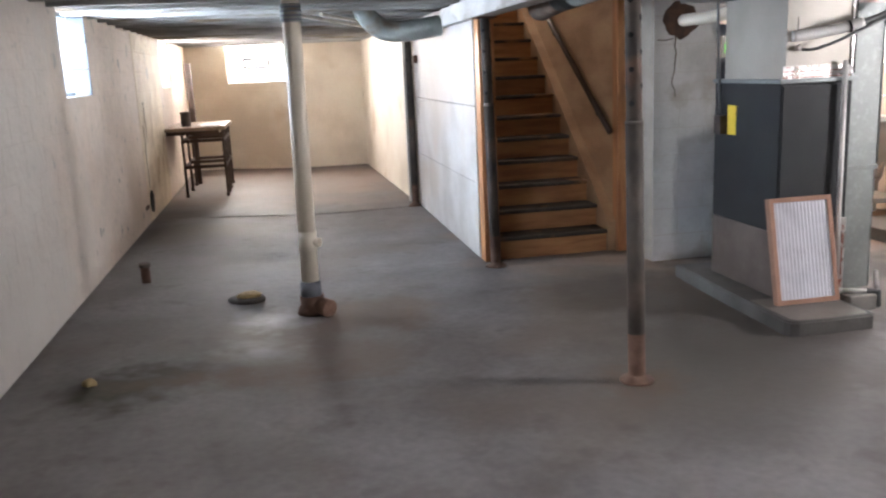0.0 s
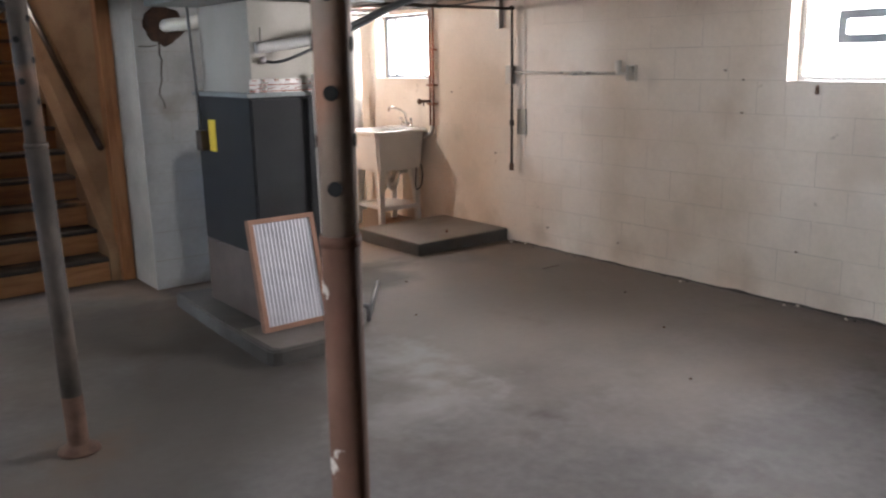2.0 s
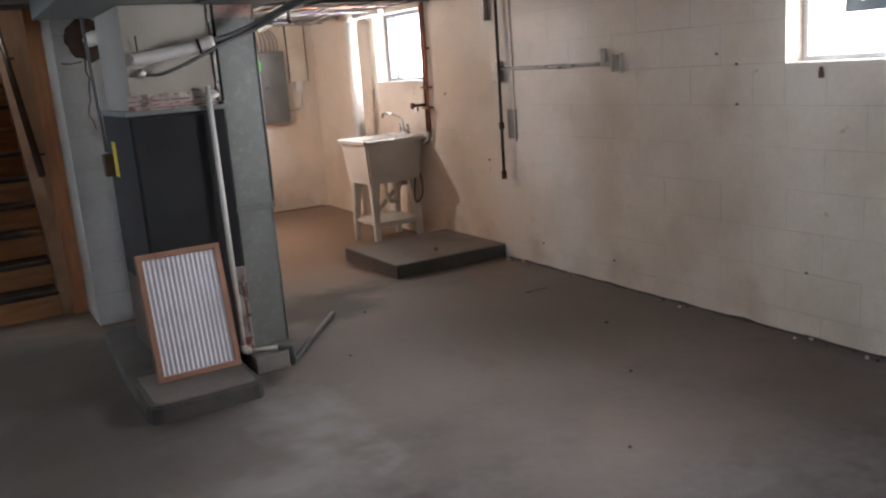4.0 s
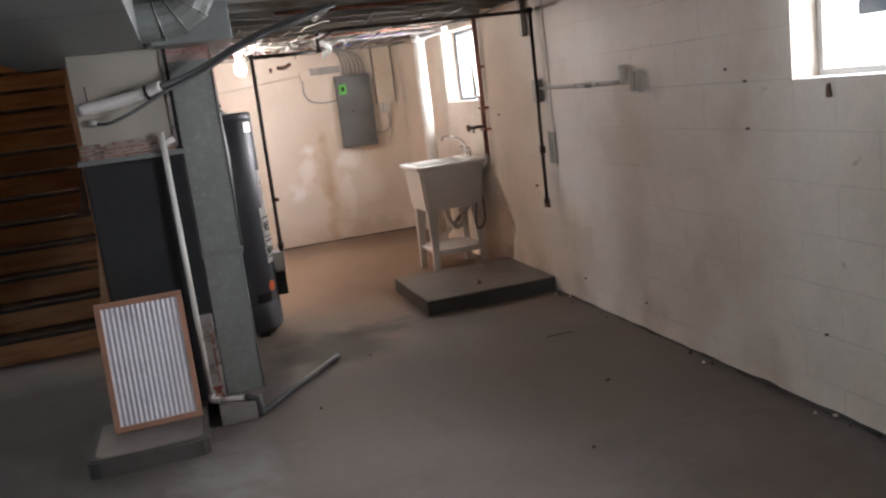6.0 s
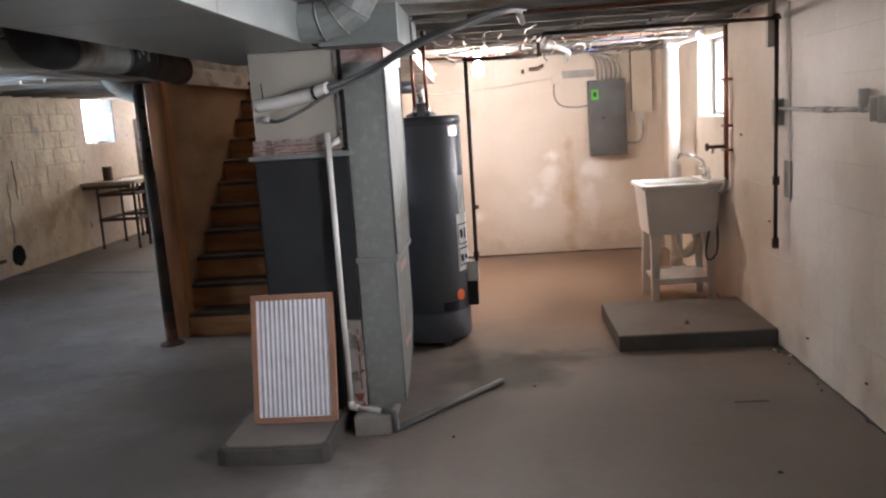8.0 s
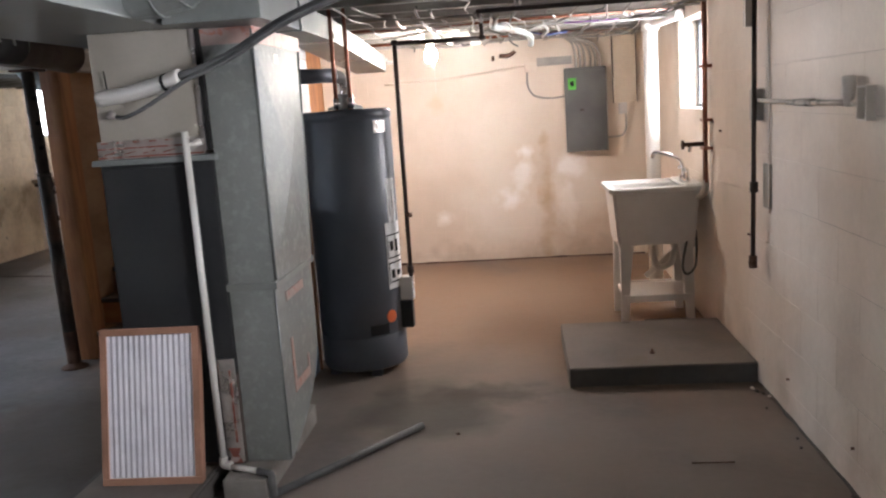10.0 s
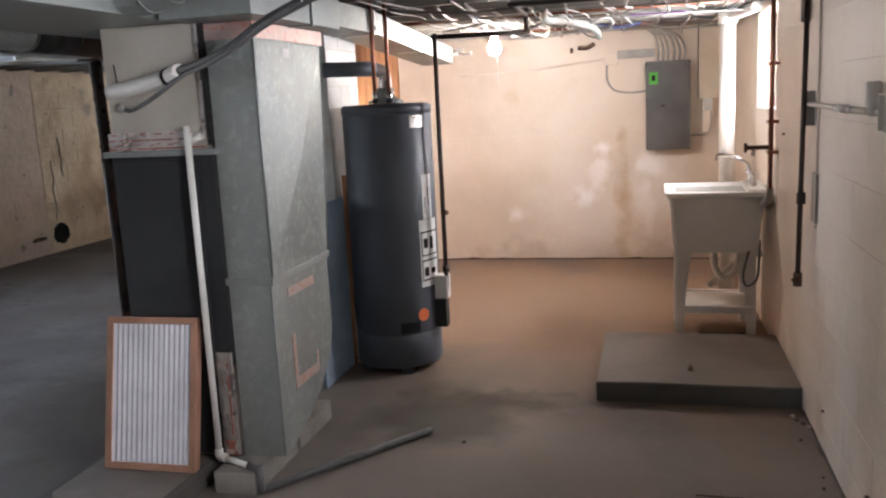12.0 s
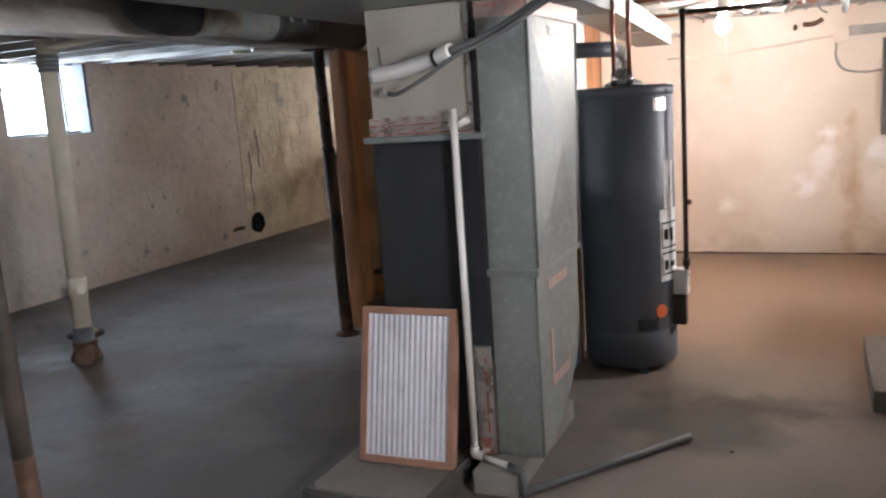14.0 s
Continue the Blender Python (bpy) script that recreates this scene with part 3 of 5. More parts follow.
outer_right = setting("stair_back_boards", boxed(2.777, 6.56, 0.0, 2.815, 9.09, 2.2), M["stain_wood"], "orange stained boards behind the chimney", "wall")
shaft_left = setting("stairwell_wall_left", boxed(1.55, 6.6, 2.245, 1.66, 9.9, 4.2), M["panel_white"], "painted stairwell wall above the beam", "wall")
shaft_end = setting("stairwell_wall_end", boxed(1.55, 9.9, 0.0, 2.85, 10.0, 4.2), M["panel_white"], "painted stairwell end wall", "wall")
shaft_front = setting("stairwell_wall_front", boxed(1.55, 6.5, 2.245, 2.85, 6.598, 4.2), M["panel_white"], "painted stairwell wall over the opening", "wall")
shaft_top = setting("stairwell_ceiling", boxed(1.55, 6.5, 4.2, 2.85, 10.0, 4.25), M["panel_white"], "stairwell ceiling", "ceiling")
trim_l = setting("trim_left", boxed(1.625, 6.47, 0.0, 1.75, 6.615, 1.884, bevel=0.004), M["stain_wood"], "orange stained door trim at the stairs", "trim")
trim_r = setting("trim_right", boxed(2.735, 6.44, 0.0, 2.825, 6.558, 2.03, bevel=0.004), M["stain_wood"], "orange stained door trim at the stairs", "trim")


# ---- windows ----
def window(name, axis, face, sign, u0, u1, z0, z1, style, label):
    """A small basement window, set back in its opening. sign: the way out of the room."""
    cu, w = (u0 + u1) / 2, u1 - u0
    at = face + sign * 0.15
    if axis == 0:
        win = thing(name, at, cu, z0, label, "window", kind="structure")
    else:
        win = thing(name, cu, at, z0, label, "window", kind="structure")

    def slab(a0, a1, b0, b1, d0, d1, bevel=0.0):
        p, q = sorted((face + sign * d0, face + sign * d1))
        return boxed(p, a0, b0, q, a1, b1, bevel=bevel) if axis == 0 else boxed(a0, p, b0, a1, q, b1, bevel=bevel)
    fm = M["frame_metal"] if style != "block" else M["frame_white"]
    t = 0.03
    for a0, a1, b0, b1 in ((u0, u1, z0, z0 + t), (u0, u1, z1 - t, z1), (u0, u0 + t, z0 + t, z1 - t), (u1 - t, u1, z0 + t, z1 - t)):
        part("window_frame", slab(a0, a1, b0, b1, 0.13, 0.18, 0.004), fm, win)
    part("window_sill", slab(u0, u1, z0 - 0.012, z0 + 0.004, 0.004, 0.24), M["frame_white"], win)
    if style == "block":
        n, m = 4, 3
        gw, gh = (w - 2 * t) / n, (z1 - z0 - 2 * t) / m
        for i in range(n):
            for j in range(m):
                if j == 1 and i in (1, 2):
                    continue
                g = part("pane", slab(u0 + t + i * gw + 0.006, u0 + t + (i + 1) * gw - 0.006, z0 + t + j * gh + 0.006, z0 + t + (j + 1) * gh - 0.006, 0.13, 0.2, 0.008), M["glass"], win)
                g.visible_shadow = False
        a0, a1, b0, b1 = u0 + t + gw, u0 + t + 3 * gw, z0 + t + gh, z0 + t + 2 * gh
        v = 0.05
        for p0, p1, q0, q1 in ((a0, a1, b0, b0 + v), (a0, a1, b1 - v, b1), (a0, a0 + v, b0 + v, b1 - v), (a1 - v, a1, b0 + v, b1 - v)):
            part("vent_frame", slab(p0, p1, q0, q1, 0.11, 0.16, 0.003), M["frame_metal"], win, "grey metal vent frame")
        g = part("vent_pane", slab(a0 + v, a1 - v, b0 + v, b1 - v, 0.135, 0.14), M["glass"], win)
        g.visible_shadow = False
    else:
        mid = cu + 0.28
        part("mullion", slab(mid - 0.012, mid + 0.012, z0 + t, z1 - t, 0.135, 0.17, 0.003), fm, win)
        for a, b in ((u0 + t, mid - 0.012), (mid + 0.012, u1 - t)):
            g = part("pane", slab(a, b, z0 + t, z1 - t, 0.15, 0.154), M["glass"], win)
            g.visible_shadow = False
    return win


M["reveal"] = material("bare_blue_grey_block", [(0.1, 0.12, 0.14), (0.16, 0.185, 0.205)], 0.8, scale=5, fine=30, bump=0.4)
for w0 in (WIN_L1, WIN_L2):
    rv = thing("window_reveal", XL - 0.06, w0[1], w0[2], "bare blue-grey block reveal of the basement window", "window reveal", "window reveals", "structure")
    for k in range(3):
        zk = w0[2] + 0.006 + 0.2 * k
        part("block", boxed(XL - 0.128, w0[1] - 0.03, zk, XL - 0.004, w0[1] + 0.002, min(zk + 0.194, w0[3] - 0.004), bevel=0.004), M["reveal"], rv)
# this first window is an unseen addition around the fill lamp
window("added_window", 0, XL, -1, *WIN_ADDED, "sash", "small two-pane basement window in a weathered metal frame")
window("window_1", 0, XL, -1, *WIN_L1, "sash", "small two-pane basement window in a weathered metal frame")
window("window_2", 0, XL, -1, *WIN_L2, "sash", "small two-pane basement window in a weathered metal frame")
window("window_3", 1, YF, 1, *WIN_F, "block", "bright glass block window with a small grey vent")
window("window_4", 0, XR, 1, *WIN_R, "block", "bright glass block window with a small grey vent")
window("window_5", 0, XR, 1, *WIN_S, "sash", "small bright basement window above the laundry sink")


def sky_material():
    m = bpy.data.materials.new("overcast_sky")
    m.use_nodes = True
    b = m.node_tree.nodes["Principled BSDF"]
    b.inputs["Emission Color"].default_value, b.inputs["Emission Strength"].default_value = (0.93, 0.97, 1.0, 1), 5.0
    return m


M["sky"] = sky_material()
for face, sign, w0 in ((XL, -1, WIN_ADDED), (XL, -1, WIN_L1), (XL, -1, WIN_L2), (XR, 1, WIN_R), (XR, 1, WIN_S)):
    a, b = sorted((face + sign * 1.1, face + sign * 1.12))
    setting("backdrop", boxed(a, w0[0] - 1.7, 0.9, b, w0[1] + 1.7, 3.4), M["sky"], "plain bright overcast sky outside the window", "sky")
setting("backdrop", boxed(WIN_F[0] - 1.9, YF + 1.1, 0.9, WIN_F[1] + 1.9, YF + 1.12, 3.4), M["sky"], "plain bright overcast sky outside the window", "sky")


# ---- stairs ----
def build_stairs():
    rise, run, y0, xa, xb = 0.178, 0.225, 6.52, 1.684, 2.665
    st = thing("staircase", 2.2, y0, 0, "steep wooden stairs with orange risers and worn grey treads", "stairs")
    for k in range(14):
        y, z = y0 + k * run, k * rise
        part("riser", boxed(xa, y, z - (0.02 if k else 0.02), xb, y + 0.018, z + rise - 0.032, bevel=0.002), M["riser"], st)
        part("tread", boxed(xa, y - 0.028, z + rise - 0.032, xb, y + run + 0.018, z + rise, bevel=0.006), M["tread"], st, "worn grey tread")
    out = [(y0 - 0.03, 0.0), (y0 - 0.03, 0.24), (y0 + 13 * run, 13 * rise + 0.24), (y0 + 14 * run, 13 * rise + 0.24), (y0 + 14 * run, 12 * rise), (y0 + 0.25, 0.0)]
    part("stringer", prism(bmesh.new(), out, 0, 2.667, 2.753), M["plywood"], st, "tan plywood stringer board")
    return st


build_stairs()
rail = thing("handrail", 2.7, 6.55, 1.0, "dark varnished wooden handrail on the stairwell wall", "handrail")
part("rail", tubed([(2.69, 6.5, 0.97), (2.69, 9.3, 2.0 + 0.95 * 0.79)], 0.024, seg=12), M["rail"], rail)
for ry in (6.8, 7.9, 9.0):
    rz = 0.97 + (ry - 6.5) * 0.636
    part("bracket", tubed([(2.69, ry, rz - 0.02), (2.7, ry, rz - 0.07), (2.754, ry, rz - 0.08)], 0.008, seg=6), M["black_pipe"], rail)


# ---- chimney ----
chim = setting("chimney", boxed(2.83 + D, 6.0 + D, 0.0, 3.33 - D, 6.5, 2.2), M["wall_core"], "painted concrete block chimney with a sooty flue opening", "chimney")
thimble = thing("flue_thimble", 3.0, 5.99, 1.8, "sooty rusted flue opening in the chimney with a grey vent pipe", "flue")
bm = lump(bmesh.new(), 0, 0, 0, 0.135, 0.125, 0.03, 4, 0.3)
bmesh.ops.transform(bm, matrix=pose(3.03, 5.995, 1.8, 90, 0, 0), verts=bm.verts)
part("ring", bm, M["soot"], thimble)
part("vent_pipe", tubed([(3.04, 5.97, 1.79), (3.03, 5.8, 1.79), (3.06, 5.6, 1.79), (3.12, 5.3, 1.82), (3.12, 5.2, 1.82)], 0.042, seg=14), M["pvc_old"], thimble, "dusty pale vent pipe")


crack_line = [(2.99 + 0.035 * noise.noise(Vector((k * 0.45, 2.2, 6))), 5.9965, 1.7 - 0.045 * k) for k in range(11)]
setting("chimney_crack", tubed(crack_line, 0.006, seg=5, steps=1, r_end=0.003), M["soot"], "sooty open crack below the flue opening", "crack")
setting("chimney_crack", tubed([(2.86, 5.9965, 1.66), (2.92, 5.9965, 1.655), (2.98, 5.9965, 1.667)], 0.004, seg=5, steps=1), M["soot"], "sooty open joint in the chimney", "crack")


# ---- steel posts ----
def steel_post(x, y, lean, mat, label, upper=None, r_low=0.041, r_up=0.0365):
    z0 = floor_height(x, y)
    p = thing("steel_post", x, y, z0, label, "post", "steel posts under the girder")
    lx, ly = lean
    zc = 1.25
    f = zc / 1.875
    part("lower_tube", tubed([(x, y, z0), (x + lx * f, y + ly * f, zc)], r_low, seg=20), mat, p)
    part("upper_tube", tubed([(x + lx * f, y + ly * f, zc - 0.02), (x + lx, y + ly, 1.875)], r_up, seg=20), upper or mat, p)
    part("collar", tubed([(x + lx * f, y + ly * f, zc - 0.012), (x + lx * f, y + ly * f, zc + 0.006)], r_low + 0.0015, seg=20), mat, p)
    part("rusted_foot", tubed([(x, y, z0 + 0.02), (x + lx * 0.14, y + ly * 0.14, z0 + 0.24)], r_low + 0.0006, seg=20, cap=False), M["rust"], p, "rusted lower end")
    bm = bmesh.new()
    turned(bm, x, y, [(0.085, z0 - 0.004), (0.08, z0 + 0.008), (0.05, z0 + 0.02), (0.044, z0 + 0.03)], 20)
    part("base_plate", bm, M["rust"], p, "rusty base plate")
    part("head_plate", boxed(x + lx - 0.075, y + ly - 0.075, 1.872, x + lx + 0.075, y + ly + 0.075, 1.884), M["rust"], p)
    for k in range(8):                                   # two sets of pin holes, staggered
        hz, q = 1.335 + 0.075 * k, radians(50 if k % 2 == 0 else 140)
        if hz > 1.84:
            break
        f = hz / 1.875
        cx, cy, ux, uy = x + lx * f, y + ly * f, (r_up + 0.0009) * math.cos(q), (r_up + 0.0009) * math.sin(q)
        part("pin_hole", tubed([(cx - ux, cy - uy, hz), (cx + ux, cy + uy, hz)], 0.0125, seg=12), M["ink"], p)
    return p


steel_post(1.712, 3.752, (-0.03, 0), M["steel_post"], "dark steel post with a rusty foot under the girder")
steel_post(1.672, 6.32, (-0.03, 0.0), M["steel_post"], "dark steel post beside the stair opening")
steel_post(1.652, 1.485, (0.008, 0), M["rust_post"], "rust-streaked brown steel post with pin holes", M["pale_post"], 0.0332, 0.031)
steel_post(1.56, 9.56, (0.0, 0), M["steel_post"], "dark steel post at the end of the partition")


# ---- plastic soil stack ----
stack = thing("soil_stack", 0.215, 5.45, 0.03, "ivory plastic soil pipe rising from a rusty iron hub", "pipe")
part("pipe", tubed([(0.212, 5.45, 0.17), (0.226, 5.475, 2.2)], 0.055, seg=24), M["pvc_old"], stack)
part("collar", tubed([(0.215, 5.452, 0.42), (0.216, 5.454, 0.55)], 0.0595, seg=24), M["pvc_old"], stack)
top_c = part("coupling", tubed([(0.223, 5.47, 1.84), (0.2235, 5.471, 1.95)], 0.062, seg=24), M["galv_dull"], stack, "ribbed grey coupling")
for k in range(4):
    part("band", tubed([(0.223, 5.47, 1.85 + 0.025 * k), (0.223, 5.47, 1.86 + 0.025 * k)], 0.066, seg=24), M["rubber"], top_c)
part("coupling", tubed([(0.212, 5.45, 0.12), (0.212, 5.45, 0.225)], 0.066, seg=24), M["rubber"], stack, "grey rubber coupling")
bm = bmesh.new()
turned(bm, 0.215, 5.45, [(0.1, 0.012), (0.09, 0.05), (0.075, 0.07), (0.078, 0.13)], 24)
part("hub", bm, M["rust"], stack, "rusty iron hub")
part("cleanout", tubed([(0.24, 5.44, 0.07), (0.32, 5.34, 0.055)], 0.058, seg=18), M["rust"], stack, "rusty iron cleanout")
part("side_plug", tubed([(0.215, 5.452, 0.48), (0.29, 5.41, 0.48)], 0.03, seg=14), M["pvc_old"], stack)


# ---- furnace ----
FX0, FX1, FY0, FY1 = 2.94, 3.4, 4.56, 5.3
furnace = thing("furnace", 3.17, 4.93, 0.083, "black upright furnace with a brown steel base and pale plenum", "furnace")
part("base", boxed(FX0, FY0, 0.083, FX1, FY1, 0.478, bevel=0.006), M["base_metal"], furnace, "dusty brown steel base")
body = part("cabinet", boxed(FX0, FY0 - 0.003, 0.48, FX1, FY1, 1.3535, bevel=0.006), M["black_metal"], furnace, "black enamelled cabinet")
part("front_panel", boxed(FX0 + 0.01, FY0 - 0.014, 0.1, FX1 - 0.075, FY0 - 0.004, 1.34, bevel=0.004), M["black_metal"], furnace)
part("flange", boxed(FX0 - 0.02, FY0 - 0.03, 1.354, FX1 + 0.02, FY1, 1.378, bevel=0.004), M["galv_bright"], furnace, "bright metal flange")
part("plenum", boxed(FX0 + 0.02, FY0 - 0.01, 1.3785, FX1 - 0.03, FY1 - 0.08, 1.862, bevel=0.004), M["plenum"], furnace, "pale sheet metal plenum")
part("tape_band", boxed(FX0 + 0.004, FY0 - 0.014, 1.379, FX1 - 0.025, FY0 - 0.0105, 1.45), M["foil"], furnace, "crinkled silver foil tape")
for z in (1.383, 1.417):
    part("tape_print", boxed(FX0 + 0.004, FY0 - 0.0155, z, FX1 - 0.025, FY0 - 0.0142, z + 0.006), M["foil_red"], furnace, "red printed stripe")
for k in range(6):
    part("tape_print", boxed(FX0 + 0.02 + 0.066 * k, FY0 - 0.0155, 1.44, FX0 + 0.05 + 0.066 * k, FY0 - 0.0142, 1.446), M["foil_red"], furnace, "red printed stripe")
for k in range(5):
    x = FX0 + 0.03 + 0.08 * k
    part("tape_print", prism(bmesh.new(), [(x, 1.394), (x + 0.05, 1.404), (x + 0.05, 1.409), (x, 1.399)], 1, FY0 - 0.0155, FY0 - 0.0142), M["foil_red"], furnace, "red printed stripe")
part("corner_strip", boxed(FX1 - 0.028, FY0 - 0.02, 1.394, FX1 - 0.014, FY0 + 0.01, 1.86), M["foil"], furnace)
part("side_box", boxed(FX0 - 0.05, 5.14, 1.03, FX0 - 0.001, 5.22, 1.15, bevel=0.004), M["black_pipe"], furnace, "small dark switch box")
part("sticker", boxed(FX0 - 0.003, 5.03, 1.03, FX0 - 0.0005, 5.13, 1.215), M["yellow"], furnace, "yellow energy label")
part("foil_patch", boxed(3.328, FY0 - 0.02, 0.1, 3.398, FY0 - 0.004, 0.545, bevel=0.004), M["foil"], furnace, "crinkled foil patch")
part("foil_strip", boxed(3.374, FY0 - 0.024, 0.19, 3.382, FY0 - 0.0205, 0.5), M["foil_red"], furnace, "red printed foil tape")
part("foil_mark", prism(bmesh.new(), [(3.332, 0.1), (3.35, 0.135), (3.336, 0.165), (3.39, 0.165), (3.378, 0.135), (3.394, 0.1)], 1, FY0 - 0.024, FY0 - 0.0205), M["foil_red"], furnace, "dark red print on the foil")
# black strip stands in for the shade in the gap beside the duct
part("gap_strip", boxed(3.378, FY0 - 0.0125, 1.394, 3.4035, FY0 + 0.1, 1.86), M["ink"], furnace)
fpad = thing("furnace_pad", 3.0, 4.8, 0.0, "worn concrete pad under the furnace", "concrete pad")
edge = [(2.75, 4.14), (2.765, 4.1), (2.81, 4.083), (3.0, 4.075), (3.26, 4.083), (3.287, 4.11), (3.292, 4.7), (3.3, 5.5), (2.8, 5.55), (2.765, 4.8)]
bm = prism(bmesh.new(), edge, 2, -0.01, 0.082)
bmesh.ops.bevel(bm, geom=[e for e in bm.edges if all(v.co.z > 0 for v in e.verts)], offset=0.01, segments=3, affect="EDGES")
part("slab", bm, M["concrete"], fpad)
top_edge = [(2.79, 4.15), (2.82, 4.11), (3.0, 4.1), (3.24, 4.11), (3.262, 4.14), (3.266, 4.545), (2.79, 4.55)]
part("worn_screed", prism(bmesh.new(), top_edge, 2, 0.0805, 0.0835), M["pad_dark"], fpad, "worn brown-grey screed on top")
wire = thing("furnace_wire", 2.9, 5.2, 1.1, "black cable hanging down to a switch box", "cable")
part("cable", tubed([(2.915, 5.19, 1.16), (2.905, 5.2, 1.5), (2.9, 5.22, 1.85), (2.9, 5.22, 2.03)], 0.009, seg=8), M["cable_black"], wire)


def build_filter():
    """A pleated filter in a card frame, leaning on the furnace."""
    w, h, d = 0.41, 0.628, 0.045
    f = thing("air_filter", 3.065, 4.4, 0.083, "pleated white air filter in a brown cardboard frame", "air filter")
    tilt = Matrix.Translation((3.068, 4.38, 0.0845)) @ Matrix.Rotation(radians(-12.5), 4, "X") @ Matrix.Rotation(radians(1.5), 4, "Z")
    b = 0.028

    def placed(bm):
        bmesh.ops.transform(bm, matrix=tilt, verts=bm.verts)
        return bm
    for x0, x1, z0, z1 in ((-w / 2, w / 2, 0, b), (-w / 2, w / 2, h - b, h), (-w / 2, -w / 2 + b, b, h - b), (w / 2 - b, w / 2, b, h - b)):
        part("frame_bar", placed(boxed(x0, 0, z0, x1, d, z1, bevel=0.002)), M["card"], f, "brown cardboard frame")
    n = 15
    bm = bmesh.new()
    x0, span = -w / 2 + b, w - 2 * b
    rows = []
    for i in range(2 * n + 1):
        x, y = x0 + span * i / (2 * n), 0.0135 if i % 2 else 0.008
        rows.append([bm.verts.new((x + 0.0012 * noise.noise(Vector((i, z * 9, 0))), y, b + (h - 2 * b) * z)) for z in (0, 0.25, 0.5, 0.75, 1)])
    for a, c in zip(rows, rows[1:]):
        for k in range(4):
            bm.faces.new((a[k], c[k], c[k + 1], a[k + 1]))
    part("pleats", placed(bm), M["pleat"], f, "white pleated paper")
    part("backing", placed(boxed(x0, 0.036, b, x0 + span, 0.042, h - b)), M["card"], f)


build_filter()

# drain pipe in front of the furnace
drain = thing("condensate_drain", 3.31, 4.5, 0.07, "thin white plastic condensate drain pipe", "pipe")
part("upright", tubed([(3.318, 4.515, 1.47), (3.325, 4.502, 0.1)], 0.014, seg=12), M["pvc"], drain)
part("elbow", tubed([(3.325, 4.502, 0.14), (3.327, 4.5, 0.112), (3.36, 4.493, 0.106)], 0.018, seg=12), M["pvc"], drain)
part("run", tubed([(3.35, 4.495, 0.106), (3.49, 4.44, 0.104)], 0.0125, seg=12), M["pvc"], drain)
part("drop", tubed([(3.49, 4.44, 0.106), (3.55, 4.412, 0.104), (3.552, 4.41, 0.014)], 0.017, seg=12, steps=1), M["grey_box"], drain)
part("outlet_run", tubed([(3.545, 4.405, 0.018), (4.074, 5.098, 0.016)], 0.0155, seg=12), M["grey_box"], drain, "grey plastic pipe lying on the floor")
part("tee", tubed([(3.318, 4.515, 1.4), (3.3, 4.52, 1.4), (3.37, 4.54, 1.43)], 0.014, seg=10, steps=1), M["pvc"], drain)

# return air drop
duct = thing("return_duct", 3.5, 4.86, 0.09, "tall dull galvanised return air duct standing on bricks", "duct")
low = [(4.57, 0.092), (4.65, 0.094), (4.84, 0.155), (5.0, 0.24), (5.1, 0.33), (5.155, 0.41), (5.175, 0.5), (5.175, 0.83), (4.57, 0.83)]
part("lower_section", prism(bmesh.new(), low, 0, 3.405, 3.588), M["galv"], duct)
up = [(4.57, 0.845), (5.165, 0.845), (5.265, 1.85), (4.57, 1.85)]
part("upper_section", prism(bmesh.new(), up, 0, 3.405, 3.6), M["galv"], duct)
bm = bmesh.new()                                         # shallow cross break on the side
cs = [bm.verts.new((3.601, y, z)) for y, z in ((4.6, 0.88), (5.14, 0.88), (5.23, 1.78), (4.6, 1.78))]
c = bm.verts.new((3.634, 4.87, 1.3))
for i in range(4):
    bm.faces.new((cs[i], cs[(i + 1) % 4], c))
part("side_panel", bm, M["galv"], duct)
part("seam_band", boxed(3.395, 4.558, 0.822, 3.606, 5.175, 0.85, bevel=0.003), M["galv_bright"], duct)
part("corner_seam", tubed([(3.592, 4.568, 0.1), (3.592, 4.568, 0.82)], 0.004, seg=6), M["galv_bright"], duct)
part("corner_seam", tubed([(3.604, 4.568, 0.86), (3.604, 4.568, 1.84)], 0.005, seg=6), M["galv_bright"], duct)
part("corner_seam", tubed([(3.6, 5.165, 0.86), (3.602, 5.262, 1.84)], 0.005, seg=6), M["galv_bright"], duct)
part("label", boxed(3.602, 4.83, 1.66, 3.605, 4.9, 1.76), M["paper"], duct, "small white paper label")
for y0, y1, z0, z1 in ((4.72, 5.0, 0.735, 0.775), (4.73, 4.99, 0.33, 0.372), (4.73, 4.762, 0.372, 0.57), (4.965, 4.99, 0.372, 0.43)):
    part("tape", boxed(3.589, y0, z0, 3.5915, y1, z1), M["red_print"], duct, "red printed foil tape")
part("top_tape", boxed(3.402, 4.566, 1.79, 3.607, 5.268, 1.852), M["red_print"], duct, "crinkled foil tape")
for y0, y1 in ((4.395, 4.82), (4.85, 5.235)):
    whole("brick", boxed(3.352, y0, -0.004, 3.53, y1, 0.0895, bevel=0.007), M["brick_pale"], "pale concrete brick supporting the duct", "brick", "bricks under the duct")

# supply trunk, return box, take-off and branch
trunk = thing("supply_trunk", 2.95, 2.0, 1.864, "large pale galvanised supply trunk under the joists", "duct")
for y0, y1 in ((-2.6, 0.55), (0.56, 2.2), (2.21, 3.1), (3.104, 5.28)):
    part("section", boxed(2.67, y0, 1.864, 3.31, y1, TOP - 0.004, bevel=0.004), M["galv_bright"], trunk)
for y in (0.555, 2.205):
    part("drive_cleat", boxed(2.664, y - 0.014, 1.857, 3.316, y + 0.014, TOP - 0.006, bevel=0.003), M["galv_bright"], trunk)
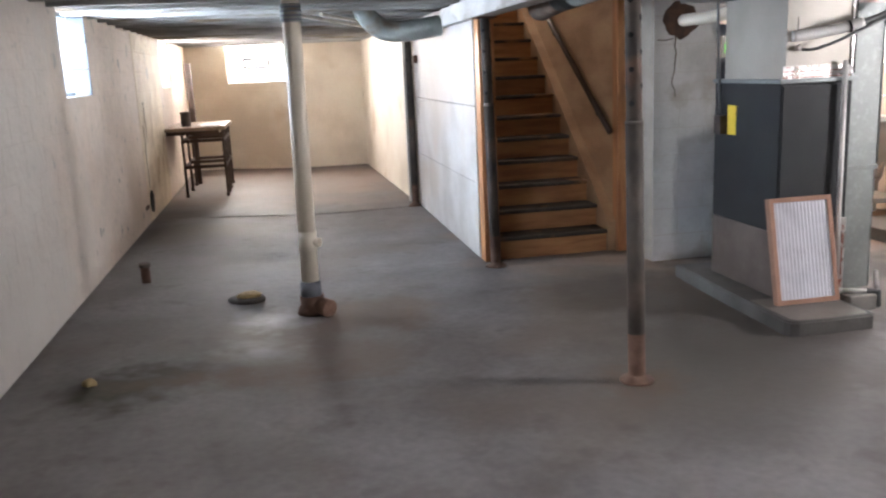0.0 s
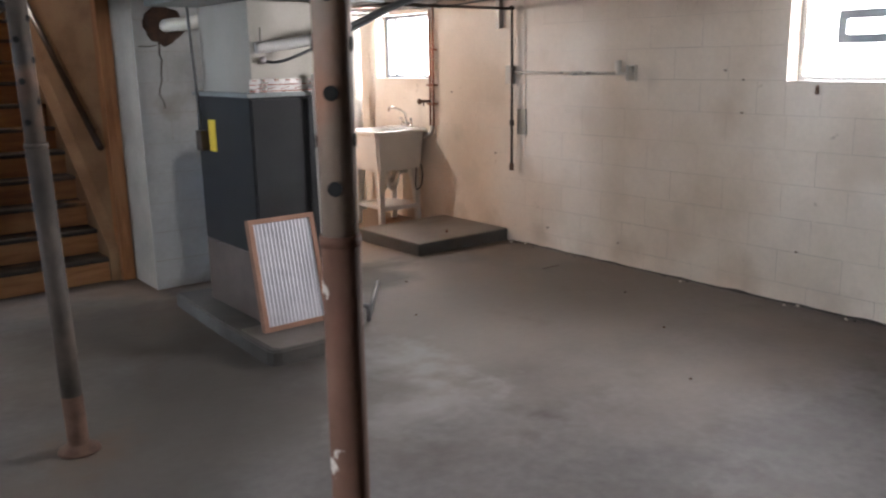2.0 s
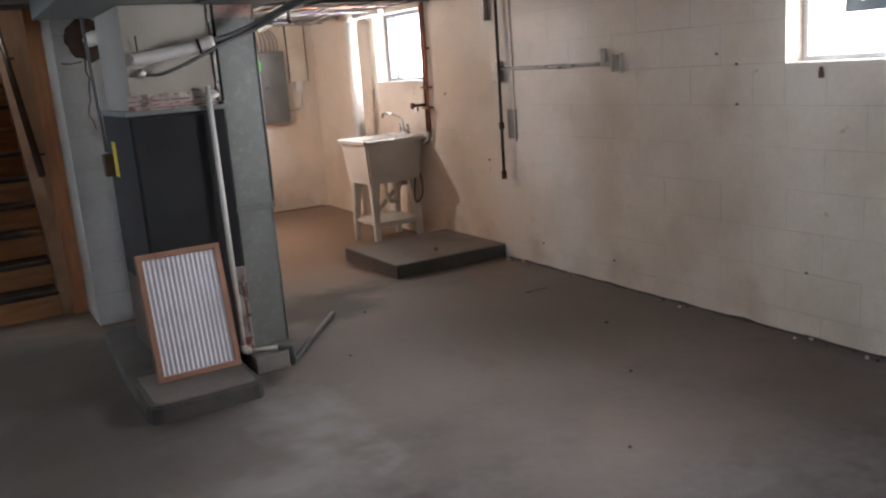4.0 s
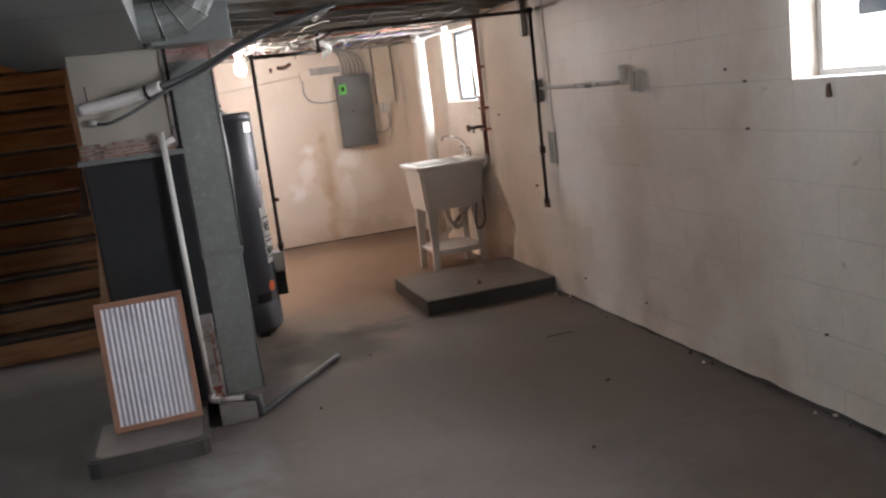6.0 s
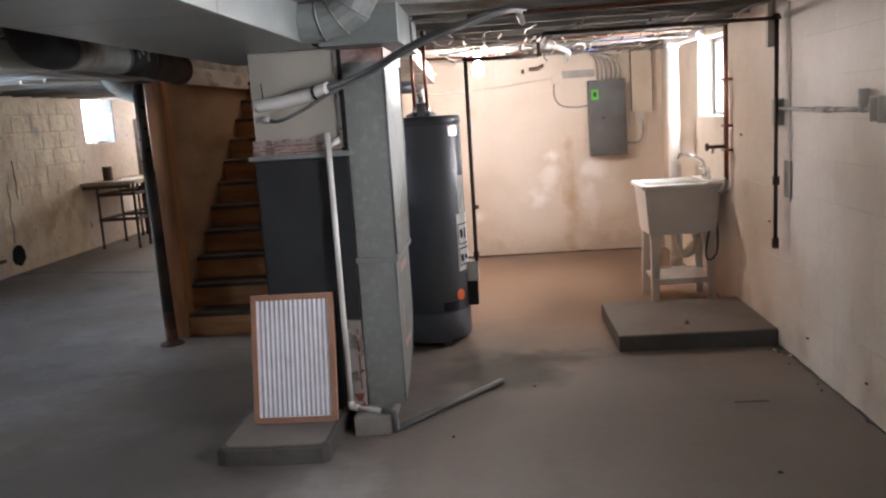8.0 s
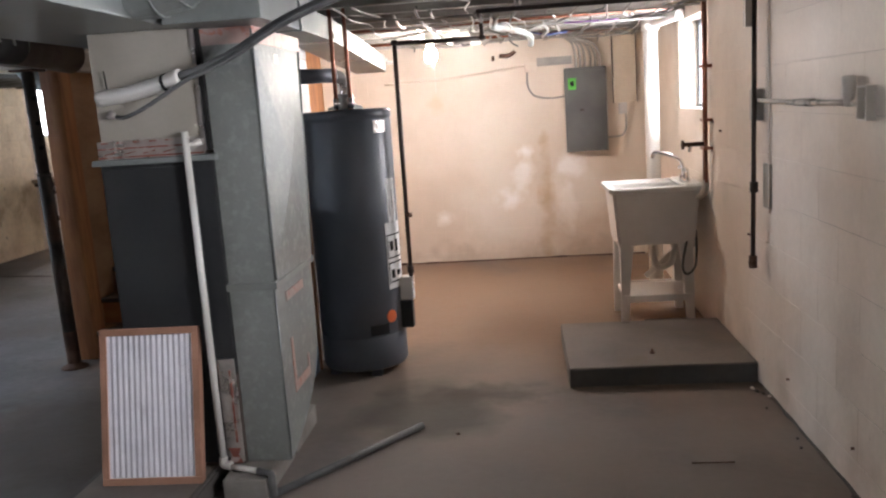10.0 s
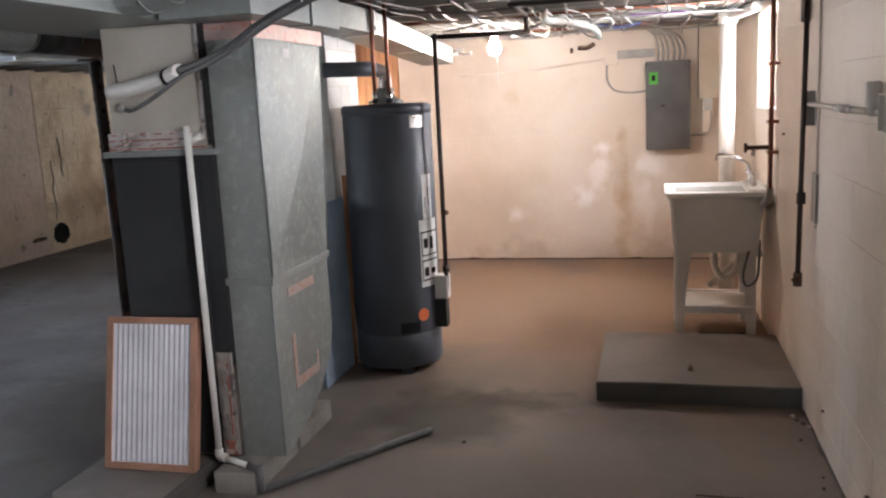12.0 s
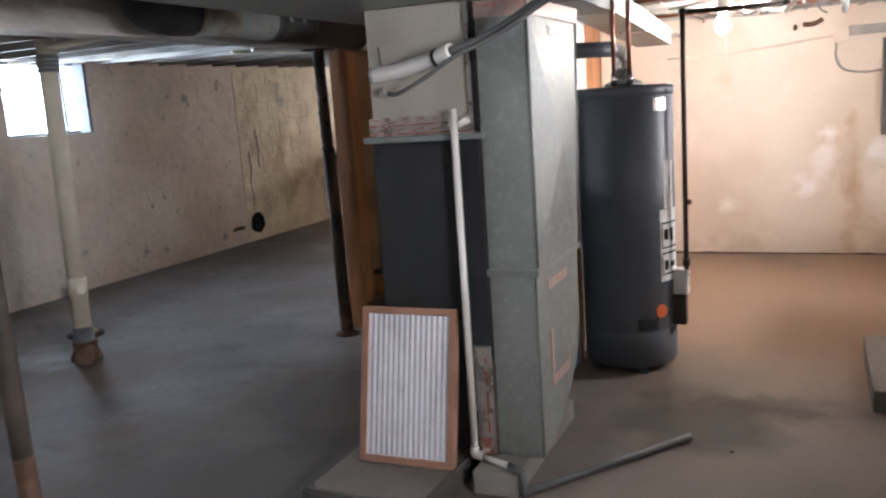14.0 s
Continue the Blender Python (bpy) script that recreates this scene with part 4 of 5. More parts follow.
rbox = thing("return_box", 3.53, 4.8, 1.854, "galvanised return air box over the duct", "duct")
part("box", boxed(3.345, 4.36, 1.854, 3.71, 5.24, TOP - 0.004, bevel=0.004), M["galv_bright"], rbox)
part("flange", boxed(3.335, 4.9, 1.848, 3.72, 4.92, TOP - 0.006, bevel=0.002), M["galv_bright"], rbox)
take = thing("round_takeoff", 3.46, 4.05, 1.86, "segmented round galvanised elbow on the trunk", "duct")
gores = [(3.312, 4.22, 1.95), (3.4, 4.22, 1.952), (3.47, 4.215, 1.965), (3.53, 4.21, 2.0), (3.565, 4.205, 2.05), (3.575, 4.2, 2.11)]
part("elbow", tubed(gores, 0.092, seg=16, steps=1, smooth=False), M["galv_bright"], take)
for a, b in zip(gores[1:-1], gores[2:]):
    d = (Vector(b) - Vector(a)).normalized() * 0.004
    part("gore_seam", tubed([Vector(a) - d, Vector(a) + d], 0.0955, seg=16), M["galv_bright"], take)
branch = thing("branch_duct", 3.46, 6.6, 1.8, "slim galvanised branch duct sloping away under the joists", "duct")
for y0, z0, y1, z1 in ((5.245, 1.9, 6.1, 1.9), (6.104, 1.9, 7.05, 1.845), (7.054, 1.845, 8.0, 1.79)):
    part("section", prism(bmesh.new(), [(y0, z0), (y1, z1), (y1, z1 + 0.12), (y0, z0 + 0.12)], 0, 3.345, 3.59), M["galv"], branch)
for y, z in ((6.102, 1.9), (7.052, 1.845)):
    part("cleat", boxed(3.34, y - 0.012, z - 0.007, 3.596, y + 0.012, z + 0.124, bevel=0.002), M["foil"], branch)

# round ducts by the girder
rd = thing("round_duct", 1.95, 5.0, 1.84, "old round duct of grey, black and rusted lengths along the girder", "duct")
part("grey_length", tubed([(1.97, 4.7, 1.965), (1.985, 5.3, 1.96)], 0.09, seg=20), M["galv_dull"], rd, "dull galvanised length")
part("elbow", tubed([(1.97, 4.72, 1.965), (1.965, 4.56, 1.965), (1.96, 4.46, 2.0), (1.955, 4.42, 2.1)], 0.1, seg=18, steps=3), M["dark_duct"], rd, "sooty black elbow")
part("black_length", tubed([(1.985, 5.3, 1.96), (2.0, 5.62, 1.955)], 0.095, seg=20), M["dark_duct"], rd, "black wrapped length")
part("rusty_length", tubed([(2.0, 5.62, 1.955), (2.02, 6.14, 1.93)], 0.092, seg=20, r_end=0.1), M["brown_duct"], rd, "rusted length")
for y in (4.76, 5.3, 5.62):
    part("seam", tubed([(1.97 + 0.03 * (y - 4.7), y - 0.006, 1.963), (1.97 + 0.03 * (y - 4.7), y + 0.006, 1.963)], 0.0975, seg=20), M["galv_dull"], rd)
for y, a, r in ((5.38, 10, 0.02), (5.44, 28, 0.026), (5.5, 5, 0.022), (5.53, 30, 0.015)):
    cx, q = 1.97 + 0.03 * (y - 4.7), radians(a)
    part("patch", tubed([(cx + 0.088 * math.cos(q), y, 1.958 + 0.088 * math.sin(q)), (cx + 0.0975 * math.cos(q), y + 0.004, 1.958 + 0.0975 * math.sin(q))], r, seg=9), M["paper"], rd, "pale worn patch")
el = thing("cold_air_elbow", 1.1, 7.6, 1.77, "grey round duct elbow hanging beside the girder", "duct")
part("elbow", tubed([(0.86, 7.55, 2.1), (0.92, 7.56, 1.98), (1.05, 7.6, 1.88), (1.25, 7.6, 1.86), (1.555, 7.64, 1.9)], 0.09, seg=18, steps=4), M["galv_dull"], el)

# insulated line set
hose = thing("refrigerant_line", 3.36, 4.44, 1.6, "black insulated line running from the plenum to the joists", "hose")
part("sleeve", tubed([(2.985, 4.535, 1.615), (3.1, 4.515, 1.625), (3.26, 4.475, 1.65), (3.36, 4.44, 1.675)], 0.03, seg=14), M["pvc"], hose, "white plastic sleeve")
part("clamp", tubed([(3.285, 4.467, 1.655), (3.297, 4.464, 1.658)], 0.034, seg=14), M["ink"], hose)
part("black_foam", tubed([(3.35, 4.443, 1.672), (3.46, 4.45, 1.7), (3.58, 4.44, 1.747), (3.725, 4.4, 1.815), (3.854, 4.37, 1.862), (4.0, 4.32, 1.9), (4.15, 4.4, 1.95), (4.25, 4.8, 2.0), (4.3, 5.5, 2.01)], 0.019, seg=12), M["cable_black"], hose)
part("copper_line", tubed([(3.03, 4.545, 1.545), (3.1, 4.5, 1.54), (3.22, 4.46, 1.58), (3.38, 4.42, 1.655), (3.48, 4.42, 1.69), (3.6, 4.41, 1.74), (3.74, 4.37, 1.81), (3.87, 4.34, 1.86), (4.02, 4.3, 1.9), (4.2, 4.4, 1.96), (4.3, 4.9, 2.01)], 0.0085, seg=8), M["cable_black"], hose)
part("valve", lump(bmesh.new(), 3.025, 4.535, 1.545, 0.02, 0.016, 0.024, 3), M["foil"], hose, "small brass-coloured fitting")
part("stub_wire", tubed([(3.02, 4.54, 1.62), (3.018, 4.53, 1.72)], 0.003, seg=6), M["ink"], hose)


# ---- water heater ----
wx, wy, wr = 3.625, 6.12, 0.25
wh = thing("water_heater", wx, wy, 0.0, "tall slate grey gas water heater on short feet", "water heater")
bm = bmesh.new()
turned(bm, wx, wy, [(wr - 0.01, 0.035), (wr, 0.05), (wr, 0.22), (wr - 0.004, 0.225), (wr - 0.004, 0.232), (wr, 0.24), (wr, 1.45), (wr - 0.004, 1.456), (wr + 0.004, 1.462), (wr + 0.004, 1.5), (wr - 0.012, 1.512), (0.02, 1.516)], 48)
part("tank", bm, M["slate_metal"], wh)
for a in (0.6, 2.2, 3.8, 5.2):
    fx, fy = wx + 0.2 * math.cos(a), wy + 0.2 * math.sin(a)
    part("foot", boxed(fx - 0.03, fy - 0.03, -0.002, fx + 0.03, fy + 0.03, 0.04), M["slate_metal"], wh)


def curved_label(a0, a1, z0, z1, r, mat, name, label, parent, n=6):
    bm = bmesh.new()
    ring = []
    for k in range(n + 1):
        a = radians(a0 + (a1 - a0) * k / n)
        ring.append([bm.verts.new((wx + q * math.cos(a), wy + q * math.sin(a), z)) for q, z in ((r, z0), (r + 0.0015, z0), (r + 0.0015, z1), (r, z1))])
    for p, q in zip(ring, ring[1:]):
        for i in range(4):
            bm.faces.new((p[i], p[(i + 1) % 4], q[(i + 1) % 4], q[i]))
    bm.faces.new(ring[0][::-1])
    bm.faces.new(ring[-1])
    return part(name, bm, mat, parent, label)


lab_hi = curved_label(-38, -2, 0.66, 0.87, wr, M["paper"], "warning_label", "white printed warning label", wh)
lab_lo = curved_label(-38, -2, 0.49, 0.66, wr + 0.0005, M["paper"], "warning_label", "white printed warning label", wh)
lab_top = curved_label(-30, -12, 0.872, 1.12, wr, M["paper"], "energy_label", "white printed label", wh)
for a0, a1, z0, z1 in ((-36, -5, 0.795, 0.803), (-36, -5, 0.665, 0.672), (-36, -35, 0.672, 0.795), (-32, -25, 0.71, 0.765), (-20, -14, 0.7, 0.77), (-36, -5, 0.635, 0.643), (-36, -35, 0.52, 0.635), (-32, -25, 0.55, 0.6), (-20, -10, 0.56, 0.59), (-33, -8, 0.525, 0.533),
                       (-27, -26, 0.9, 1.0), (-20, -19, 0.95, 1.05)):
    curved_label(a0, a1, z0, z1, wr + 0.0025, M["ink"], "print", "", lab_top if z0 > 0.87 else lab_hi if z0 > 0.655 else lab_lo, 3)
curved_label(-44, -22, 1.38, 1.445, wr, M["foil"], "plate", "small silver plate", wh)
curved_label(-70, -44, 0.22 + 0.02, 0.3, wr, M["black_metal"], "access_cover", "black access cover", wh)
a = radians(-38)
part("round_sticker", tubed([(wx + wr * math.cos(a), wy + wr * math.sin(a), 0.335), (wx + (wr + 0.003) * math.cos(a), wy + (wr + 0.003) * math.sin(a), 0.335)], 0.036, seg=24), M["orange"], wh, "round orange sticker")
part("gas_control", boxed(wx + 0.235, wy - 0.07, 0.24, wx + 0.31, wy + 0.0, 0.4, bevel=0.006), M["black_metal"], wh, "black gas control box")
part("valve_body", boxed(wx + 0.24, wy - 0.06, 0.4, wx + 0.32, wy + 0.02, 0.54, bevel=0.012), M["plastic_white"], wh, "pale gas valve body")
part("gas_elbow", tubed([(3.935, 6.08, 0.5), (3.93, 6.08, 0.44), (3.9, 6.09, 0.42), (3.87, 6.1, 0.42)], 0.014, seg=10), M["chrome"], wh)
bm = bmesh.new()
turned(bm, wx, wy, [(0.1, 1.516), (0.098, 1.53), (0.06, 1.545), (0.05, 1.56), (0.05, 1.6)], 24)
part("draft_hood", bm, M["galv_bright"], wh, "bright metal draft hood")
part("vent_elbow", tubed([(wx, wy, 1.59), (wx, wy, 1.655), (wx - 0.012, wy - 0.01, 1.69), (wx - 0.06, wy - 0.035, 1.712)], 0.037, seg=18, steps=4), M["foil"], wh, "bright vent elbow")
part("vent", tubed([(wx - 0.035, wy - 0.025, 1.708), (3.33, 5.95, 1.712)], 0.041, seg=18), M["slate_metal"], wh, "dark vent pipe")
for dx in (-0.03, 0.05):
    part("water_pipe", tubed([(wx + dx, wy - 0.09, 1.51), (wx + dx, wy - 0.09, TOP + 0.06)], 0.011, seg=10), M["copper"], wh, "copper water pipe")
part("union", tubed([(wx - 0.03, wy - 0.09, 1.52), (wx - 0.03, wy - 0.09, 1.58)], 0.018, seg=10), M["chrome"], wh)
part("union", tubed([(wx + 0.05, wy - 0.09, 1.52), (wx + 0.05, wy - 0.09, 1.58)], 0.018, seg=10), M["chrome"], wh)

# gas line to the heater
gas = thing("gas_line", 3.94, 6.05, 0.5, "black iron gas pipe dropping to the water heater", "pipe")
part("drop", tubed([(3.94, 6.06, 1.855), (3.935, 6.08, 0.5)], 0.0125, seg=10), M["black_pipe"], gas)
part("run", tubed([(3.94, 6.06, 1.855), (4.42, 6.2, 1.858)], 0.0125, seg=10), M["black_pipe"], gas)
part("riser", tubed([(4.42, 6.2, 1.858), (4.42, 6.2, 2.0)], 0.0125, seg=10), M["black_pipe"], gas)
for p in ((3.94, 6.06, 1.855), (4.42, 6.2, 1.858)):
    part("elbow", lump(bmesh.new(), *p, 0.022, 0.022, 0.022, 1, 0.05), M["black_pipe"], gas)
part("shutoff", tubed([(3.935, 6.07, 0.9), (3.965, 6.05, 0.9)], 0.014, seg=8), M["rust"], gas)
part("union", tubed([(3.936, 6.078, 0.56), (3.936, 6.078, 0.6)], 0.02, seg=8), M["black_pipe"], gas)

# boards behind the heater
whole("blue_board", boxed(3.336, 5.62, 0.0, 3.352, 6.06, 1.0), M["blue_board"], "blue foam board standing against the chimney", "board")
whole("wood_strip", boxed(3.34, 6.075, 0.0, 3.366, 6.105, 1.12, bevel=0.003, turn=Matrix.Rotation(radians(-1.5), 4, "X")), M["stain_wood"], "narrow orange timber strip leaning by the heater", "board")


# ---- laundry corner ----
pad = thing("washer_pad", 5.28, 6.05, 0.0, "low grey concrete pad beside the laundry sink", "concrete pad")
part("body", boxed(4.8, 5.6, -0.01, 5.757, 6.5, 0.094, bevel=0.004), M["pad_side"], pad, "dark grey painted sides")
part("worn_top", boxed(4.802, 5.602, 0.0945, 5.757, 6.498, 0.101, bevel=0.003), M["pad_dark"], pad, "worn grey top")
bolt = thing("pad_bolt", 5.26, 5.82, 0.1, "short rusty bolt standing in the pad", "bolt")
part("shank", tubed([(5.26, 5.82, 0.099), (5.26, 5.82, 0.125)], 0.007, seg=8), M["rust"], bolt)
part("nut", tubed([(5.26, 5.82, 0.1), (5.26, 5.82, 0.11)], 0.014, seg=6), M["rust"], bolt)


def build_sink():
    x0, x1, y0, y1, zt = 5.15, 5.74, 6.7, 7.26, 0.905
    s = thing("laundry_sink", 5.45, 6.98, 0.03, "white plastic laundry sink on four splayed legs", "sink")
    bm = bmesh.new()

    def loop(inset, z, lift=0.0):
        return [bm.verts.new(p) for p in ((x0 + inset, y0 + inset, z), (x1 - inset, y0 + inset, z), (x1 - inset, y1 - inset, z), (x0 + inset, y1 - inset, z))]
    loops = [loop(0.055, 0.53), loop(0.05, 0.56), loop(0.024, 0.86), loop(0.02, 0.872), loop(0.0, 0.876), loop(-0.002, 0.9), loop(0.008, zt), loop(0.035, zt), loop(0.05, 0.88), loop(0.085, 0.6), loop(0.12, 0.585)]
    for a, b in zip(loops, loops[1:]):
        for i in range(4):
            bm.faces.new((a[i], a[(i + 1) % 4], b[(i + 1) % 4], b[i]))
    bm.faces.new(loops[0][::-1])
    bm.faces.new(loops[-1])
    bmesh.ops.bevel(bm, geom=[e for e in bm.edges if abs(e.verts[0].co.z - e.verts[1].co.z) > 0.01], offset=0.018, segments=3, affect="EDGES")
    part("basin", bm, M["plastic_white"], s)
    part("deck", boxed(x1 - 0.12, y0 + 0.02, zt - 0.012, x1 - 0.004, y1 - 0.02, zt + 0.008, bevel=0.005), M["plastic_white"], s)
    for lx, ly, sx, sy in ((x0 + 0.105, y0 + 0.105, -1, -1), (x1 - 0.105, y0 + 0.105, 1, -1), (x0 + 0.105, y1 - 0.105, -1, 1), (x1 - 0.105, y1 - 0.105, 1, 1)):
        bm = bmesh.new()
        g = [[bm.verts.new((cx + q * 0.5 * dx, cy + q * 0.42 * dy, z)) for dx, dy in ((-1, -1), (1, -1), (1, 1), (-1, 1))]
             for cx, cy, q, z in ((lx + 0.02 * sx, ly + 0.03 * sy, 0.05, floor_height(lx, ly) - 0.004), (lx + 0.012 * sx, ly + 0.015 * sy, 0.062, 0.3), (lx, ly, 0.085, 0.5), (lx, ly, 0.095, 0.56))]
        for a, b in zip(g, g[1:]):
            for i in range(4):
                bm.faces.new((a[i], a[(i + 1) % 4], b[(i + 1) % 4], b[i]))
        bm.faces.new(g[0][::-1])
        bm.faces.new(g[-1])
        bmesh.ops.bevel(bm, geom=[e for e in bm.edges if abs(e.verts[0].co.z - e.verts[1].co.z) > 0.01], offset=0.007, segments=2, affect="EDGES")
        part("leg", bm, M["plastic_white"], s)
    for sy in (y0 + 0.075, y1 - 0.075):                 # curved aprons between the legs
        out = [(x0 + 0.1, 0.6), (x1 - 0.1, 0.6), (x1 - 0.1, 0.53), (x1 - 0.13, 0.555), (x1 - 0.2, 0.575), (x0 + 0.2, 0.575), (x0 + 0.13, 0.555), (x0 + 0.1, 0.53)]
        part("apron", prism(bmesh.new(), out, 1, sy - 0.012, sy + 0.012), M["plastic_white"], s)
    part("shelf", boxed(x0 + 0.08, y0 + 0.08, 0.17, x1 - 0.07, y1 - 0.08, 0.195, bevel=0.004), M["plastic_white"], s, "pale lower shelf")
    for yy in (y0 + 0.05, y1 - 0.06):
        part("stretcher", boxed(x0 + 0.08, yy, 0.155, x1 - 0.07, yy + 0.02, 0.2, bevel=0.004), M["plastic_white"], s)
    part("trap", tubed([(5.45, 6.98, 0.58), (5.45, 6.98, 0.42), (5.5, 7.0, 0.33), (5.58, 7.02, 0.36), (5.62, 7.04, 0.46), (5.75, 7.05, 0.47)], 0.022, seg=12), M["pvc"], s, "white plastic trap")
    part("drain_arm", tubed([(5.42, 7.1, 0.25), (5.6, 7.12, 0.4)], 0.02, seg=10), M["pvc"], s)
    # faucet
    f = part("faucet", lump(bmesh.new(), 5.66, 6.93, 0.925, 0.03, 0.1, 0.035, 2, 0.05), M["chrome"], s, "chrome swivel faucet")
    part("spout", tubed([(5.655, 6.925, 0.93), (5.645, 6.925, 1.02), (5.62, 6.925, 1.06), (5.54, 6.926, 1.095), (5.47, 6.928, 1.105), (5.455, 6.928, 1.07)], 0.012, seg=12), M["chrome"], f)
    for dy in (-0.075, 0.075):
        part("handle", tubed([(5.66, 6.93 + dy, 0.93), (5.66, 6.93 + dy, 0.985), (5.64, 6.93 + dy * 1.3, 0.995)], 0.011, seg=10), M["chrome"], f)
    h = part("supply_hose", tubed([(5.66, 6.8, 0.6), (5.62, 6.74, 0.5), (5.6, 6.73, 0.38), (5.63, 6.74, 0.33), (5.68, 6.74, 0.38), (5.69, 6.74, 0.5), (5.7, 6.8, 0.6)], 0.008, seg=8), M["cable_black"], s, "black supply hose loop")
    return s


build_sink()
vent = thing("vent_stack", 5.58, 7.67, 0.04, "glossy white plastic vent pipe behind the sink", "pipe")
part("pipe", tubed([(5.58, 7.67, 0.03), (5.575, 7.67, 2.0)], 0.052, seg=24), M["pvc"], vent)
part("collar", tubed([(5.576, 7.67, 1.93), (5.576, 7.67, 2.02)], 0.062, seg=24), M["pvc"], vent)
part("side_arm", tubed([(5.576, 7.67, 1.97), (5.66, 7.5, 1.99), (5.72, 7.3, 2.0)], 0.035, seg=14), M["pvc"], vent)
whole("mesh_brick", boxed(5.35, 6.62, 0.0, 5.62, 6.72, 0.05, bevel=0.004), M["steel_post"], "dark brick lying under the sink", "brick")

# copper supply by the sink
cu = thing("copper_supply", 5.72, 6.6, 0.93, "tarnished copper water pipes on the wall", "pipe")
for dy in (0.0, 0.045):
    part("riser", tubed([(5.725, 6.59 + dy, 0.93), (5.725, 6.57 + dy, TOP)], 0.011, seg=10), M["copper"], cu)
for z in (1.13, 1.3, 1.62):
    part("clip", boxed(5.705, 6.56, z, 5.762, 6.66, z + 0.018), M["copper"], cu)
part("valve", tubed([(5.72, 6.62, 1.165), (5.6, 6.62, 1.165)], 0.013, seg=10), M["rust"], cu, "tarnished hose valve")
part("valve_wheel", tubed([(5.6, 6.62, 1.165), (5.585, 6.62, 1.165)], 0.028, seg=10), M["rust"], cu)
part("spout", tubed([(5.64, 6.62, 1.165), (5.63, 6.61, 1.12)], 0.011, seg=8), M["chrome"], cu)
part("bend", tubed([(5.725, 6.6, 0.94), (5.72, 6.62, 0.87), (5.7, 6.7, 0.83)], 0.02, seg=10), M["cable_grey"], cu)

# gas pipe and conduit on the right wall
gp = thing("wall_gas_pipe", 5.71, 5.5, 0.65, "black iron pipe down the wall with a capped brass end", "pipe")
part("drop", tubed([(5.72, 5.5, 1.93), (5.705, 5.49, 0.67)], 0.0115, seg=10), M["black_pipe"], gp)
part("run", tubed([(5.73, 5.516, 1.93), (4.43, 5.6, 1.945)], 0.0115, seg=10), M["black_pipe"], gp)
part("run", tubed([(4.43, 5.6, 1.945), (4.42, 6.2, 1.95)], 0.0115, seg=10), M["black_pipe"], gp)
part("elbow", lump(bmesh.new(), 5.722, 5.51, 1.93, 0.026, 0.026, 0.026, 1, 0.05), M["black_pipe"], gp)
part("coupling", tubed([(5.712, 5.495, 0.99), (5.712, 5.495, 1.04)], 0.02, seg=10), M["black_pipe"], gp)
part("cap", tubed([(5.705, 5.49, 0.62), (5.705, 5.49, 0.68)], 0.02, seg=10), M["rust"], gp, "brass-coloured cap")
part("cock", tubed([(5.68, 5.45, 0.655), (5.72, 5.53, 0.655)], 0.008, seg=8), M["rust"], gp)
box1 = thing("junction_box", 5.74, 5.53, 1.33, "grey junction box with conduit on the wall", "electrical box")
part("box", boxed(5.715, 5.5, 1.33, 5.762, 5.58, 1.48, bevel=0.004), M["cable_grey"], box1)
part("conduit", tubed([(5.735, 5.5, 1.425), (5.735, 4.95, 1.418), (5.735, 4.4, 1.418)], 0.011, seg=10), M["conduit_paint"], box1)
part("coupling", tubed([(5.735, 4.95, 1.418), (5.735, 4.75, 1.418)], 0.015, seg=10), M["conduit_paint"], box1)
outlet = thing("outlet_box", 5.74, 4.22, 1.35, "open white outlet box with a lamp holder", "electrical box")
part("back", boxed(5.752, 4.235, 1.36, 5.762, 4.315, 1.475), M["cream_plastic"], outlet)
for y0, y1, z0, z1 in ((4.235, 4.315, 1.36, 1.365), (4.235, 4.315, 1.47, 1.475), (4.235, 4.24, 1.365, 1.47), (4.31, 4.315, 1.365, 1.47)):
    part("side", boxed(5.728, y0, z0, 5.753, y1, z1), M["cream_plastic"], outlet)
part("lamp_holder", turned(bmesh.new(), 5.732, 4.39, [(0.015, 1.405), (0.017, 1.43), (0.024, 1.445), (0.024, 1.505), (0.018, 1.51)], 16), M["cream_plastic"], outlet, "white lamp holder")
part("neck", tubed([(5.74, 4.42, 1.418), (5.74, 4.315, 1.415)], 0.009, seg=10), M["cream_plastic"], outlet)
part("opening", boxed(5.7505, 4.242, 1.367, 5.7515, 4.308, 1.468), M["conduit_paint"], outlet, "dusty open inside")
plate = setting("wall_plate", boxed(5.748, 5.37, 0.92, 5.764, 5.47, 1.13, bevel=0.003), M["plate_paint"], "painted blank plate on the wall", "wall plate")
hanger = setting("wall_conduit", boxed(5.72, 5.66, 1.78, 5.764, 5.7, 2.04), M["cable_grey"], "short grey conduit stub at the wall top", "conduit")
chase = setting("wall_cord", tubed([(5.752, 5.38, 0.9), (5.752, 5.38, 1.4), (5.752, 5.39, 2.0)], 0.005, seg=6), M["wall_cream"], "painted-over cord on the wall", "cord")


# ---- electrical panel ----
ep = thing("electrical_panel", 5.2, YP - 0.05, 1.01, "grey breaker panel with a green label", "electrical panel")
part("backboard", boxed(4.97, YP - 0.014, 0.97, 5.46, YP + 0.006, 1.8), M["wall_panel"], ep, "painted backing board")
part("cover", boxed(5.025, YP - 0.1, 1.01, 5.392, YP - 0.016, 1.75, bevel=0.006), M["grey_box"], ep)
part("door", boxed(5.045, YP - 0.108, 1.04, 5.372, YP - 0.101, 1.72, bevel=0.003), M["grey_box"], ep)
ep_label = part("label", boxed(5.055, YP - 0.1105, 1.56, 5.125, YP - 0.1085, 1.66), M["green"], ep, "bright green label")
